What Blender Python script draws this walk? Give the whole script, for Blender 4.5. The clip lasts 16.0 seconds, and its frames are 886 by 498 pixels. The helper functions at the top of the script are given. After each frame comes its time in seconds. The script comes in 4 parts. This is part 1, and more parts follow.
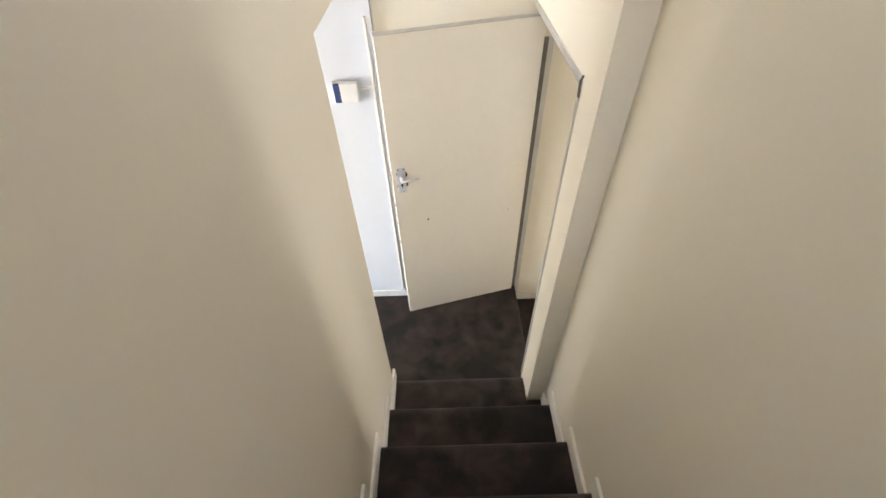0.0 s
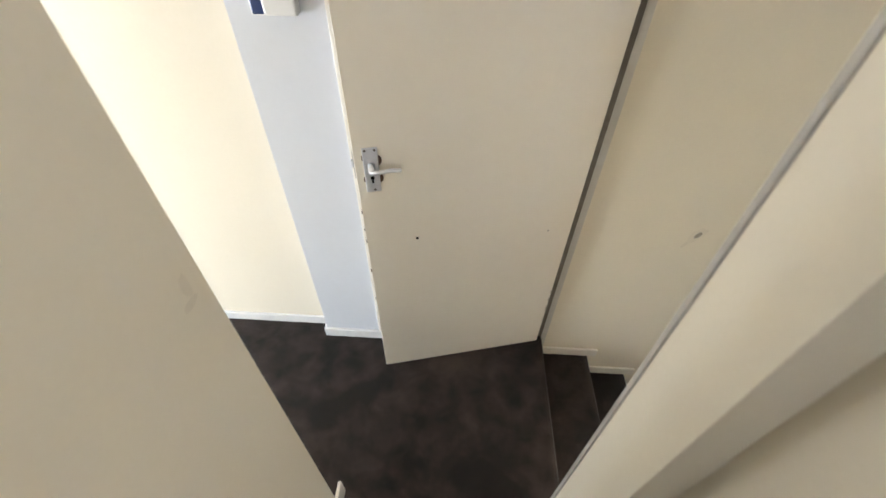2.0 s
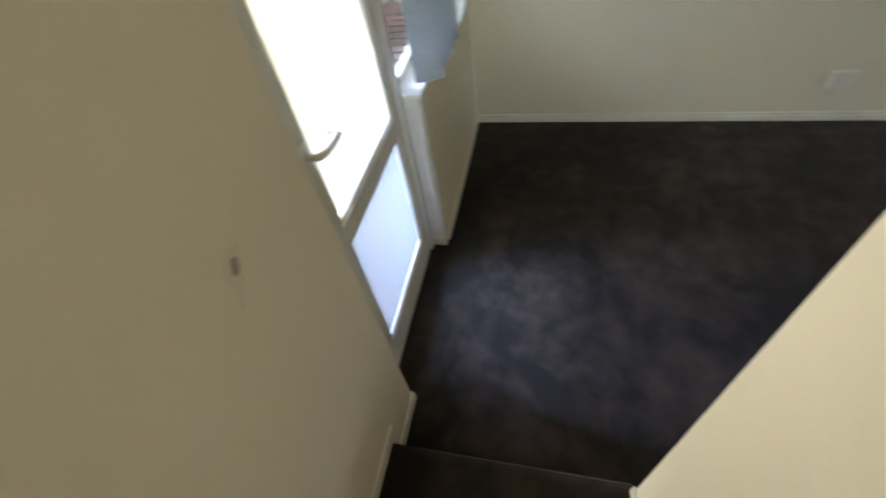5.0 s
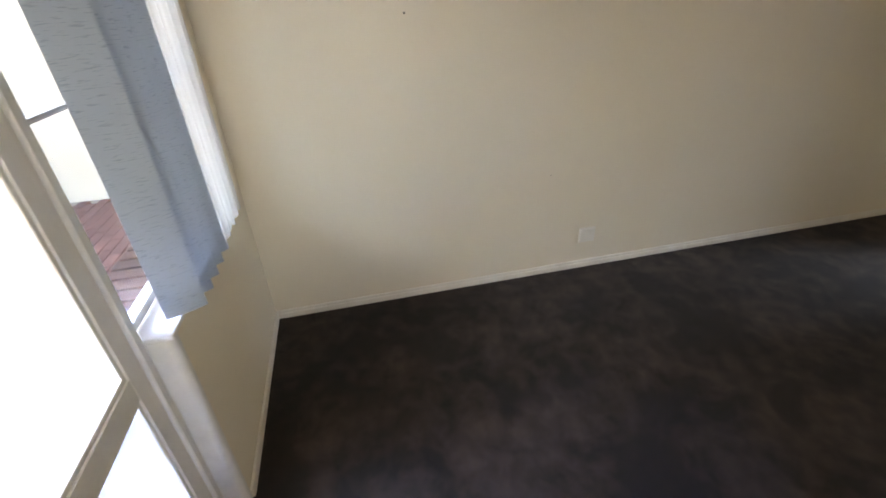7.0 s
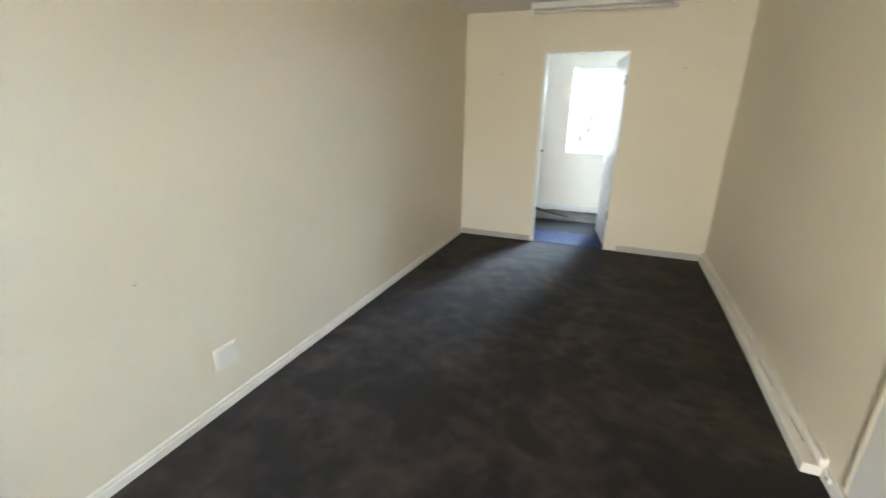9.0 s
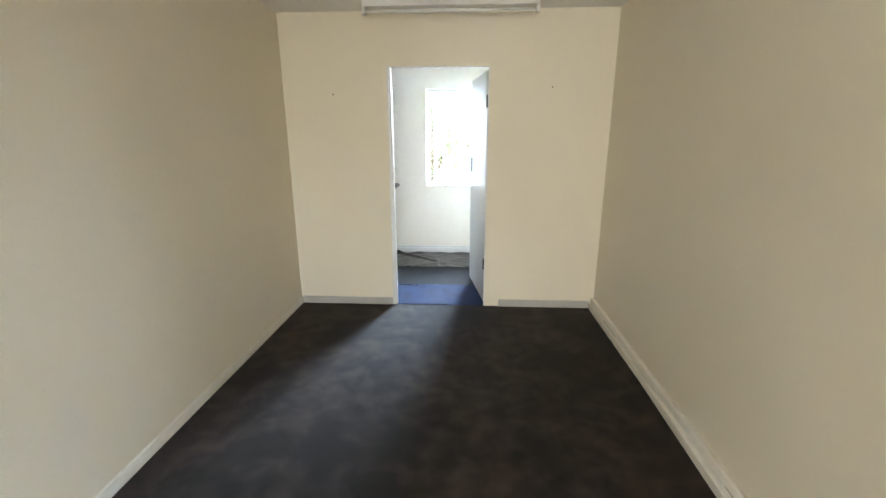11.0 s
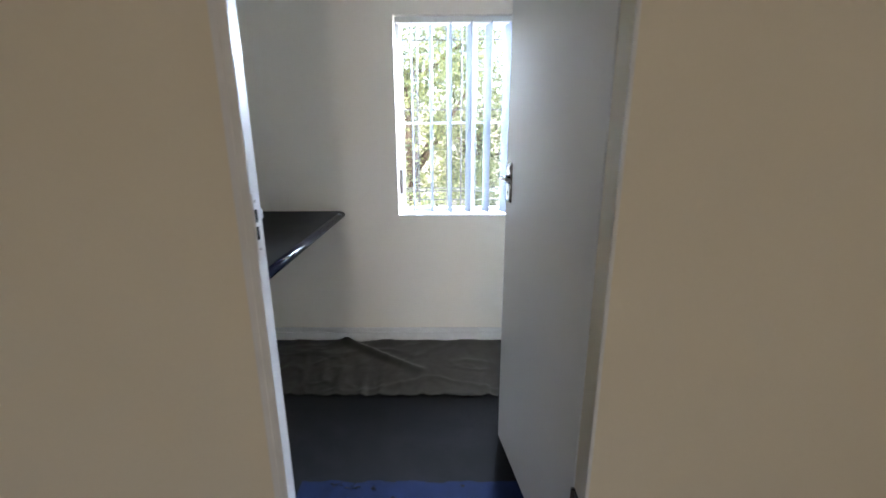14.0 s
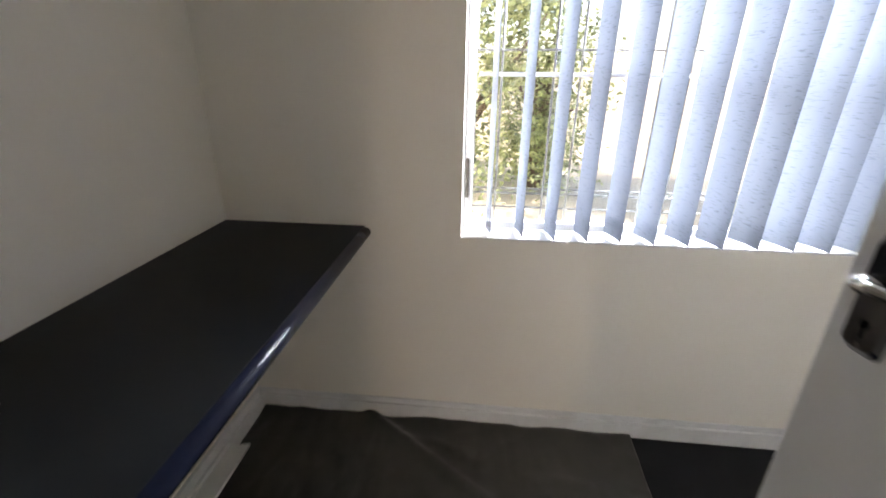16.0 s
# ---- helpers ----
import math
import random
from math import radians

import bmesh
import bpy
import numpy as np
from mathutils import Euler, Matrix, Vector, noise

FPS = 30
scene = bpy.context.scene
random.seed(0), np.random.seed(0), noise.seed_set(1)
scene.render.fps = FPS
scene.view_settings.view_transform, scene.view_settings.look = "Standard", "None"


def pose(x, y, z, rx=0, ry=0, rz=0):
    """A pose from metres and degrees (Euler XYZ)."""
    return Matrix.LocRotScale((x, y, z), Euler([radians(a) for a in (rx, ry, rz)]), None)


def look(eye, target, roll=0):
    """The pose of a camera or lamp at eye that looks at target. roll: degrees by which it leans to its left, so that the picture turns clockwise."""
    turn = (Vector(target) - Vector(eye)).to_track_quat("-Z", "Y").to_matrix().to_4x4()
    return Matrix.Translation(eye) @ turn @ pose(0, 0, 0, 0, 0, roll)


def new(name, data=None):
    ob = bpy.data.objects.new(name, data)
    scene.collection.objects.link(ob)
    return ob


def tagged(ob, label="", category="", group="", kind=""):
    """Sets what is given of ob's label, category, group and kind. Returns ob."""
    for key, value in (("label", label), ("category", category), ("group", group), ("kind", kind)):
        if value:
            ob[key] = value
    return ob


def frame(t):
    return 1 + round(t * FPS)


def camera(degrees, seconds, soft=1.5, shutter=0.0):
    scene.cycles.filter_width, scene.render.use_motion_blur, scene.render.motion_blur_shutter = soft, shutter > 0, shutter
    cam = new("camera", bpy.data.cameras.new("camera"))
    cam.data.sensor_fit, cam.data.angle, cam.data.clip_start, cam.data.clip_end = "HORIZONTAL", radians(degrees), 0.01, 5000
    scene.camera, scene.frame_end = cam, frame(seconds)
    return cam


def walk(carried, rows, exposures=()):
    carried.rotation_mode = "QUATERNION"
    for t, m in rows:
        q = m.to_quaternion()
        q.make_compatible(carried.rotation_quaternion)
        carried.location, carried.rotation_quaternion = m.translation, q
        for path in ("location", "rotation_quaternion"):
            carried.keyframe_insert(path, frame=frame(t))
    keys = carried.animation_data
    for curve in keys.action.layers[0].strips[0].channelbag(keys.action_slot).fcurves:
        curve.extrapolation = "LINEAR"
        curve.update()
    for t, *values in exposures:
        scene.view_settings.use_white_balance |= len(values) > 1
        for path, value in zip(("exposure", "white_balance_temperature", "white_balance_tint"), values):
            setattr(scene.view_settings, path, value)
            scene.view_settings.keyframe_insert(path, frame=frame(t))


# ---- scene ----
cam = camera(92.2, 16.0, shutter=0.4)
PATH = [
    (0, (-3.577, -2.21, 3.187), (-3.591, -0.801, 1.768), -2.3),
    (0.5, (-3.528, -1.988, 3.057), (-3.531, -0.575, 1.641), -0.6),
    (1, (-3.529, -1.738, 2.876), (-3.536, -0.322, 1.463), -1.3),
    (1.5, (-3.528, -1.535, 2.684), (-3.553, -0.126, 1.265), 1.1),
    (2, (-3.535, -1.362, 2.562), (-3.594, 0.037, 1.134), 1.0),
    (2.5, (-3.581, -1.143, 2.432), (-3.655, 0.246, 0.994), 0.3),
    (2.7, (-3.58, -1.043, 2.356), (-3.654, 0.339, 0.912), 0.3),
    (3, (-3.539, -0.926, 2.254), (-3.626, 0.466, 0.82), -2.8),
    (3.5, (-3.494, -0.708, 2.102), (-3.419, 0.674, 0.658), -10.2),
    (4, (-3.294, -0.533, 1.955), (-2.72, 0.769, 0.55), -13.4),
    (4.5, (-3.053, -0.478, 1.881), (-2.005, 0.438, 0.445), -14.8),
    (5, (-2.904, -0.541, 1.877), (-1.65, -0.095, 0.385), -11.3),
    (5.2, (-2.855, -0.565, 1.868), (-1.565, -0.314, 0.36), -9.9),
    (7.3, (-2.378, -0.615, 1.836), (-0.679, -1.071, 0.885), -1.4),
    (7.6, (-2.259, -0.624, 1.749), (-0.577, -1.197, 0.831), 0.1),
    (8, (-2.09, -0.681, 1.661), (-0.487, -1.5, 0.789), 1.5),
    (8.5, (-1.812, -0.861, 1.464), (-0.563, -2.267, 0.783), 1.2),
    (9, (-1.666, -0.947, 1.455), (-0.976, -2.719, 0.835), 1.0),
    (9.5, (-1.594, -1.073, 1.483), (-1.215, -2.945, 0.887), -1.5),
    (9.7, (-1.576, -1.19, 1.475), (-1.284, -3.081, 0.891), -1.5),
    (11.8, (-1.425, -2.902, 1.511), (-1.336, -4.84, 1.025), -0.1),
    (12, (-1.386, -3.084, 1.494), (-1.304, -5.023, 1.011), -0.2),
    (12.5, (-1.352, -3.542, 1.487), (-1.294, -5.482, 1.004), -0.8),
    (13, (-1.351, -4.015, 1.495), (-1.295, -5.955, 1.01), -1.4),
    (13.5, (-1.303, -4.48, 1.478), (-1.263, -6.417, 0.981), -1.6),
    (14, (-1.318, -4.923, 1.416), (-1.299, -6.849, 0.879), -0.3),
    (14.5, (-1.297, -5.293, 1.401), (-1.271, -7.193, 0.777), 1.6),
    (15, (-1.269, -5.569, 1.397), (-1.059, -7.424, 0.68), 1.1),
    (15.5, (-1.23, -5.82, 1.395), (-0.908, -7.636, 0.622), 0.9),
    (16, (-1.093, -6.108, 1.454), (-0.909, -7.951, 0.7), 0.6),
]
EXPOSURES = [(0, 3.62, 6350, 15), (1.0, 3.33, 6250, 14), (1.5, 3.3, 6250, 13), (2.5, 2.75, 6450, 13), (3, 1.87, 6650, 13), (3.5, 2.43, 6850, 15), (4.0, 2.85, 6800, 12), (4.5, 2.97, 6900, 9), (5.2, 2.0, 7050, 5),
             (7.3, 2.97, 7150, 17), (8.0, 3.47, 6900, 16), (8.5, 3.48, 6550, 11), (9.5, 3.55, 6650, 8), (11.8, 3.65, 6550, 10), (12, 3.55, 6550, 10), (12.5, 2.96, 6550, 10), (13, 2.75, 6550, 14), (13.5, 2.58, 6750, 14),
             (14, 2.31, 6800, 18), (14.5, 2.17, 6800, 20), (15, 2.4, 6900, 20), (15.5, 2.33, 7500, 21), (16, 1.93, 8100, 23)]
walk(cam, [(t, look(*row)) for t, *row in PATH], EXPOSURES)

# ---- light ----
world = bpy.data.worlds.new("sky")
scene.world = world
world.use_nodes = True
wn = world.node_tree.nodes
sky = wn.new("ShaderNodeTexSky")
sky.sky_type = "NISHITA"
sky.sun_disc = False
sky.sun_elevation, sky.sun_rotation = radians(45), radians(90)
wn["Background"].inputs["Strength"].default_value = 0.15
world.node_tree.links.new(sky.outputs["Color"], wn["Background"].inputs["Color"])
sun_data = bpy.data.lights.new("sun", "SUN")
sun_data.energy, sun_data.angle, sun_data.color = 5.0, radians(0.5), (1.0, 0.95, 0.87)
sun = new("sun", sun_data)
sun.matrix_world = look((30, 0, 30), (0, 0, 0))


def daylight_lamp(name, eye, target, width, height, watts, tint=(0.95, 0.98, 1.0), spread=180):
    """Added area lamp that stands in for sky daylight and shines into the house."""
    data = bpy.data.lights.new(name, "AREA")
    data.shape, data.size, data.size_y, data.energy, data.color = "RECTANGLE", width, height, watts, tint
    data.spread = radians(spread)
    ob = new(name, data)
    ob.matrix_world = look(eye, target)
    return ob


daylight_lamp("office_window_light", (-2.75, -9.30, 2.55), (-1.55, -7.0, 1.25), 2.0, 1.3, 560.0, (0.60, 0.78, 1.0))
daylight_lamp("glazed_door_light", (-1.727, 0.34, 1.02), (-1.727, -1.0, 0.85), 0.64, 1.75, 9.4, (1.0, 0.96, 0.86), 165)
daylight_lamp("door_sky_light", (-1.52, 1.05, 1.50), (-1.58, -0.50, 0.0), 0.75, 0.6, 10.0, (0.36, 0.52, 1.0), 55)
daylight_lamp("room_window_light", (-1.95, 1.75, 2.20), (0.0, -0.85, 0.55), 1.8, 0.4, 7.0, (0.66, 0.82, 1.0), 100)
# Fill lamp in an added opening; no window is known above the landing.
daylight_lamp("stair_fill_light", (-3.48, 0.2, 4.1), (-3.48, -2.0, 1.6), 0.76, 1.55, 1.05, (1.0, 0.96, 0.9))
# Added fill from the unseen upper hall, aimed down at the landing door.
daylight_lamp("upper_fill_light", (-3.48, -7.3, 4.35), (-3.48, -0.2, 1.6), 0.8, 1.2, 2.1, (1.0, 0.96, 0.9), 110)
# Added fill for the far room and landing, in an unseen west opening.
daylight_lamp("far_fill_light", (-8.95, -1.8, 1.45), (-5.0, -0.6, 1.2), 2.7, 1.8, 32.0, (0.84, 0.92, 1.0))
daylight_lamp("far_door_light", (-6.47, 0.34, 1.02), (-6.2, -1.0, 1.0), 0.6, 1.75, 21.0, (0.90, 0.94, 1.0))


# ---- materials ----
def mat_new(name):
    m = bpy.data.materials.new(name)
    m.use_nodes = True
    return m, m.node_tree.nodes, m.node_tree.links


def surface(name, base, dark=None, rough=0.6, metal=0.0, big=1.2, fine=60.0, bump=0.1, dist=0.002, mix=(0.35, 0.7), spec=0.5, rough_var=0.1, rand=0.0, detail=4.0):
    """Paint, metal or stone with variation at two scales and a fine relief."""
    m, n, l = mat_new(name)
    b = n["Principled BSDF"]
    dark = dark or tuple(c * 0.82 for c in base)
    co = n.new("ShaderNodeTexCoord")
    n1 = n.new("ShaderNodeTexNoise")
    n1.inputs["Scale"].default_value, n1.inputs["Detail"].default_value = big, detail
    n2 = n.new("ShaderNodeTexNoise")
    n2.inputs["Scale"].default_value, n2.inputs["Detail"].default_value = fine, 3
    l.new(co.outputs["Object"], n1.inputs["Vector"])
    l.new(co.outputs["Object"], n2.inputs["Vector"])
    r = n.new("ShaderNodeValToRGB")
    r.color_ramp.elements[0].position, r.color_ramp.elements[1].position = mix
    r.color_ramp.elements[0].color, r.color_ramp.elements[1].color = (*dark, 1), (*base, 1)
    mixn = n.new("ShaderNodeMath")
    mixn.operation = "MULTIPLY_ADD"
    mixn.inputs[1].default_value = 0.25
    l.new(n2.outputs["Fac"], mixn.inputs[0])
    sub = n.new("ShaderNodeMath")
    sub.operation = "MULTIPLY"
    sub.inputs[1].default_value = 0.78
    l.new(n1.outputs["Fac"], sub.inputs[0])
    l.new(sub.outputs[0], mixn.inputs[2])
    l.new(mixn.outputs[0], r.inputs["Fac"])
    colour = r.outputs["Color"]
    if rand:
        oi = n.new("ShaderNodeObjectInfo")
        hsv = n.new("ShaderNodeHueSaturation")
        mr = n.new("ShaderNodeMapRange")
        mr.inputs["To Min"].default_value, mr.inputs["To Max"].default_value = 1 - rand, 1 + rand
        l.new(oi.outputs["Random"], mr.inputs["Value"])
        l.new(mr.outputs[0], hsv.inputs["Value"])
        l.new(colour, hsv.inputs["Color"])
        colour = hsv.outputs["Color"]
    l.new(colour, b.inputs["Base Color"])
    mr2 = n.new("ShaderNodeMapRange")
    mr2.inputs["To Min"].default_value, mr2.inputs["To Max"].default_value = max(0.02, rough - rough_var), min(1, rough + rough_var)
    l.new(n1.outputs["Fac"], mr2.inputs["Value"])
    l.new(mr2.outputs[0], b.inputs["Roughness"])
    b.inputs["Metallic"].default_value = metal
    b.inputs["Specular IOR Level"].default_value = spec
    bp = n.new("ShaderNodeBump")
    bp.inputs["Strength"].default_value, bp.inputs["Distance"].default_value = bump, dist
    l.new(n2.outputs["Fac"], bp.inputs["Height"])
    l.new(bp.outputs["Normal"], b.inputs["Normal"])
    return m


def carpet(name, base, dark, light, stains=0.0):
    """Cut-pile carpet: large worn patches, trodden shading, old stains and a pile grain."""
    m, n, l = mat_new(name)
    b = n["Principled BSDF"]
    co = n.new("ShaderNodeTexCoord")
    n1, n2, n3 = (n.new("ShaderNodeTexNoise") for _ in range(3))
    for nn, s, d, w in ((n1, 2.1, 6, 0.35), (n2, 9, 7, 0.3), (n3, 420, 2, 0)):
        nn.inputs["Scale"].default_value, nn.inputs["Detail"].default_value, nn.inputs["Distortion"].default_value = s, d, w
        l.new(co.outputs["Object"], nn.inputs["Vector"])
    r = n.new("ShaderNodeValToRGB")
    e = r.color_ramp.elements
    e[0].position, e[0].color = 0.41, (*dark, 1)
    e[1].position, e[1].color = 0.65, (*light, 1)
    mid = e.new(0.50)
    mid.color = (*base, 1)
    a = n.new("ShaderNodeMath")
    a.operation = "MULTIPLY_ADD"
    a.inputs[1].default_value = 0.48
    s = n.new("ShaderNodeMath")
    s.operation = "MULTIPLY"
    s.inputs[1].default_value = 0.52
    l.new(n1.outputs["Fac"], s.inputs[0])
    l.new(n2.outputs["Fac"], a.inputs[0])
    l.new(s.outputs[0], a.inputs[2])
    l.new(a.outputs[0], r.inputs["Fac"])
    mul = n.new("ShaderNodeMix")
    mul.data_type, mul.blend_type = "RGBA", "MULTIPLY"
    mul.inputs["Factor"].default_value = 0.55
    l.new(r.outputs["Color"], mul.inputs["A"])
    l.new(n3.outputs["Fac"], mul.inputs["B"])
    n4 = n.new("ShaderNodeTexNoise")
    n4.inputs["Scale"].default_value, n4.inputs["Detail"].default_value, n4.inputs["Distortion"].default_value = 2.3, 7, 0.35
    shift = n.new("ShaderNodeMapping")
    shift.inputs["Location"].default_value = (3.7, 8.1, 0.0)
    l.new(co.outputs["Object"], shift.inputs["Vector"])
    l.new(shift.outputs[0], n4.inputs["Vector"])
    spots = n.new("ShaderNodeMapRange")
    spots.inputs["From Min"].default_value, spots.inputs["From Max"].default_value = 0.53, 0.61
    spots.inputs["To Min"].default_value, spots.inputs["To Max"].default_value = 0.0, stains
    l.new(n4.outputs["Fac"], spots.inputs["Value"])
    soil = n.new("ShaderNodeMix")
    soil.data_type = "RGBA"
    soil.inputs["B"].default_value = (*(c * 0.75 for c in dark), 1)
    l.new(spots.outputs[0], soil.inputs["Factor"])
    l.new(mul.outputs["Result"], soil.inputs["A"])
    l.new(soil.outputs["Result"], b.inputs["Base Color"])
    b.inputs["Roughness"].default_value = 0.75
    b.inputs["Specular IOR Level"].default_value = 0.17
    b.inputs["Sheen Weight"].default_value = 0.04
    b.inputs["Sheen Roughness"].default_value = 0.6
    bp = n.new("ShaderNodeBump")
    bp.inputs["Strength"].default_value, bp.inputs["Distance"].default_value = 0.7, 0.004
    l.new(n3.outputs["Fac"], bp.inputs["Height"])
    l.new(bp.outputs["Normal"], b.inputs["Normal"])
    return m


def fabric(name, base, through_share=0.5, streak=0.12, clear=0.0):
    """Thin cloth that lets light through, with a slubby weave."""
    m, n, l = mat_new(name)
    n.remove(n["Principled BSDF"])
    out = n["Material Output"]
    co = n.new("ShaderNodeTexCoord")
    mp = n.new("ShaderNodeMapping")
    mp.inputs["Scale"].default_value = (14, 14, 130)
    nz = n.new("ShaderNodeTexNoise")
    nz.inputs["Scale"].default_value, nz.inputs["Detail"].default_value = 2.2, 3
    l.new(co.outputs["Object"], mp.inputs["Vector"])
    l.new(mp.outputs[0], nz.inputs["Vector"])
    r = n.new("ShaderNodeValToRGB")
    r.color_ramp.elements[0].position, r.color_ramp.elements[1].position = 0.33, 0.42
    r.color_ramp.elements[0].color = (*(c * (1 - streak * 2.2) for c in base), 1)
    r.color_ramp.elements[1].color = (*base, 1)
    l.new(nz.outputs["Fac"], r.inputs["Fac"])
    d, t = n.new("ShaderNodeBsdfDiffuse"), n.new("ShaderNodeBsdfTranslucent")
    l.new(r.outputs["Color"], d.inputs["Color"])
    l.new(r.outputs["Color"], t.inputs["Color"])
    mx = n.new("ShaderNodeMixShader")
    mx.inputs["Fac"].default_value = through_share
    l.new(d.outputs[0], mx.inputs[1])
    l.new(t.outputs[0], mx.inputs[2])
    last = mx
    if clear:
        tr = n.new("ShaderNodeBsdfTransparent")
        m2 = n.new("ShaderNodeMixShader")
        m2.inputs["Fac"].default_value = clear
        l.new(mx.outputs[0], m2.inputs[1])
        l.new(tr.outputs[0], m2.inputs[2])
        last = m2
    l.new(last.outputs[0], out.inputs["Surface"])
    return m


def clear_glass(name):
    m, n, l = mat_new(name)
    n.remove(n["Principled BSDF"])
    tr, gl, mx = n.new("ShaderNodeBsdfTransparent"), n.new("ShaderNodeBsdfGlossy"), n.new("ShaderNodeMixShader")
    tr.inputs["Color"].default_value = (0.95, 0.97, 0.96, 1)
    gl.inputs["Roughness"].default_value = 0.02
    mx.inputs["Fac"].default_value = 0.05
    l.new(tr.outputs[0], mx.inputs[1])
    l.new(gl.outputs[0], mx.inputs[2])
    l.new(mx.outputs[0], n["Material Output"].inputs["Surface"])
    return m


CREAM = surface("cream_wall_paint", (0.80, 0.733, 0.602), (0.765, 0.694, 0.558), 0.55, big=0.8, fine=90, bump=0.12, dist=0.0015, spec=0.3)
# Cool tone carries the reflected sky; the paint itself is plain white.
PILASTER = surface("white_gloss_sky_tint", (0.69, 0.71, 0.75), (0.66, 0.67, 0.70), 0.32, big=1.5, fine=40, bump=0.06, spec=0.5)
WHITE_WALL = surface("white_wall_paint", (0.85, 0.80, 0.715), (0.815, 0.765, 0.68), 0.6, big=0.9, fine=90, bump=0.12, dist=0.0015, spec=0.3)
CEIL = surface("ceiling_paint", (0.80, 0.785, 0.74), (0.76, 0.74, 0.69), 0.8, big=0.7, fine=50)
SKIRT = surface("skirting_gloss_paint", (0.82, 0.785, 0.71), (0.74, 0.69, 0.60), 0.35, big=6, fine=40, bump=0.08, spec=0.4)
SKIRT_WHITE = surface("white_skirting_paint", (0.78, 0.77, 0.75), (0.66, 0.65, 0.63), 0.4, big=7, fine=40, bump=0.08)
SKIRT_GREY = surface("grey_skirting_paint", (0.50, 0.48, 0.44), (0.42, 0.40, 0.37), 0.45, big=6, fine=40)
DOOR_CREAM = surface("cream_door_enamel", (0.80, 0.74, 0.63), (0.77, 0.70, 0.59), 0.34, big=1.6, fine=25, bump=0.05, spec=0.45)
DOOR_WHITE = surface("white_door_enamel", (0.77, 0.76, 0.735), (0.745, 0.735, 0.71), 0.32, big=1.2, fine=18, bump=0.02, spec=0.5, rough_var=0.02)
FRAME_WHITE = surface("white_steel_frame_paint", (0.80, 0.80, 0.79), (0.72, 0.71, 0.69), 0.35, big=5, fine=35, bump=0.06)
FRAME_GREY = surface("grey_door_lining_paint", (0.52, 0.50, 0.45), (0.42, 0.40, 0.36), 0.5, big=5, fine=40)
TRIM_GREY = surface("grey_edge_trim", (0.50, 0.47, 0.42), (0.40, 0.37, 0.33), 0.5, big=8, fine=40)
BROWN_CARPET = carpet("brown_carpet", (0.035, 0.0240, 0.0192), (0.0145, 0.0102, 0.0082), (0.074, 0.0515, 0.041), 0.85)
GREY_CARPET = carpet("grey_carpet", (0.20, 0.19, 0.20), (0.15, 0.14, 0.15), (0.26, 0.25, 0.26))
OFFICE_CARPET = carpet("charcoal_carpet", (0.0105, 0.0100, 0.0112), (0.0065, 0.0062, 0.0070), (0.018, 0.017, 0.018), 0.5)
BLUE_CARPET = carpet("blue_carpet", (0.007, 0.024, 0.098), (0.0045, 0.015, 0.065), (0.011, 0.034, 0.13), 0.5)
ALU = surface("brushed_aluminium", (0.70, 0.70, 0.71), (0.60, 0.60, 0.62), 0.38, 0.35, big=12, fine=120)
CHROME = surface("satin_chrome", (0.62, 0.61, 0.60), (0.5, 0.49, 0.48), 0.2, 1.0, big=10, fine=90, bump=0.03)
STEEL = surface("worn_steel", (0.22, 0.20, 0.18), (0.10, 0.085, 0.07), 0.45, 0.8, big=30, fine=90)
PLASTIC = surface("white_plastic", (0.78, 0.77, 0.74), (0.72, 0.71, 0.68), 0.35, big=6, fine=30, bump=0.03)
# Near-black for holes and the closet floor, their shade put into the colour.
DARK = surface("recess_shade_black", (0.004, 0.0038, 0.0036), (0.002, 0.002, 0.002), 0.9, spec=0.05)
RAW_WOOD = surface("bare_wood", (0.13, 0.075, 0.045), (0.07, 0.04, 0.025), 0.8, big=20, fine=80)
BLUE_PANEL = surface("dark_blue_plastic", (0.03, 0.055, 0.16), (0.022, 0.04, 0.12), 0.25)
DESK_TOP = surface("charcoal_laminate", (0.0130, 0.0143, 0.0152), (0.0100, 0.0110, 0.0118), 0.48, big=3, fine=300, bump=0.05, dist=0.0006, spec=0.18)
DESK_EDGE = surface("blue_black_edge", (0.012, 0.016, 0.036), (0.009, 0.012, 0.026), 0.24, big=5, fine=60, bump=0.004, spec=0.26)
PLASTIC_SHEET = surface("dusty_plastic_sheet", (0.052, 0.049, 0.042), (0.026, 0.0243, 0.0205), 0.33, big=3, fine=14, bump=0.42, dist=0.006, spec=0.5, rough_var=0.06)
BOARD = surface("white_board", (0.74, 0.73, 0.70), (0.66, 0.64, 0.60), 0.45, big=7, fine=50)
SLAT = fabric("blind_fabric", (0.27, 0.295, 0.335), 0.04, 0.14)
ROOM_SLAT = fabric("room_blind_fabric", (0.38, 0.43, 0.49), 0.14, 0.10)
LINING = surface("pale_grey_lining_paint", (0.64, 0.61, 0.56), (0.54, 0.51, 0.46), 0.45, big=5, fine=40)
# Dark tone is the shade of the hinge gap, put into the colour.
REBATE = surface("rebate_gap_shade", (0.20, 0.175, 0.15), (0.13, 0.11, 0.09), 0.7, big=20, fine=60)
COVER_CREAM = surface("pale_plastic", (0.80, 0.76, 0.69), (0.76, 0.72, 0.64), 0.35, big=6, fine=30, bump=0.03)
BAR_GREY = surface("grey_bar_paint", (0.16, 0.16, 0.16), (0.11, 0.105, 0.10), 0.5, big=10, fine=50)
PLATE_DARK = surface("dark_polished_metal", (0.20, 0.20, 0.205), (0.13, 0.13, 0.135), 0.16, 1.0, big=10, fine=90, bump=0.02)
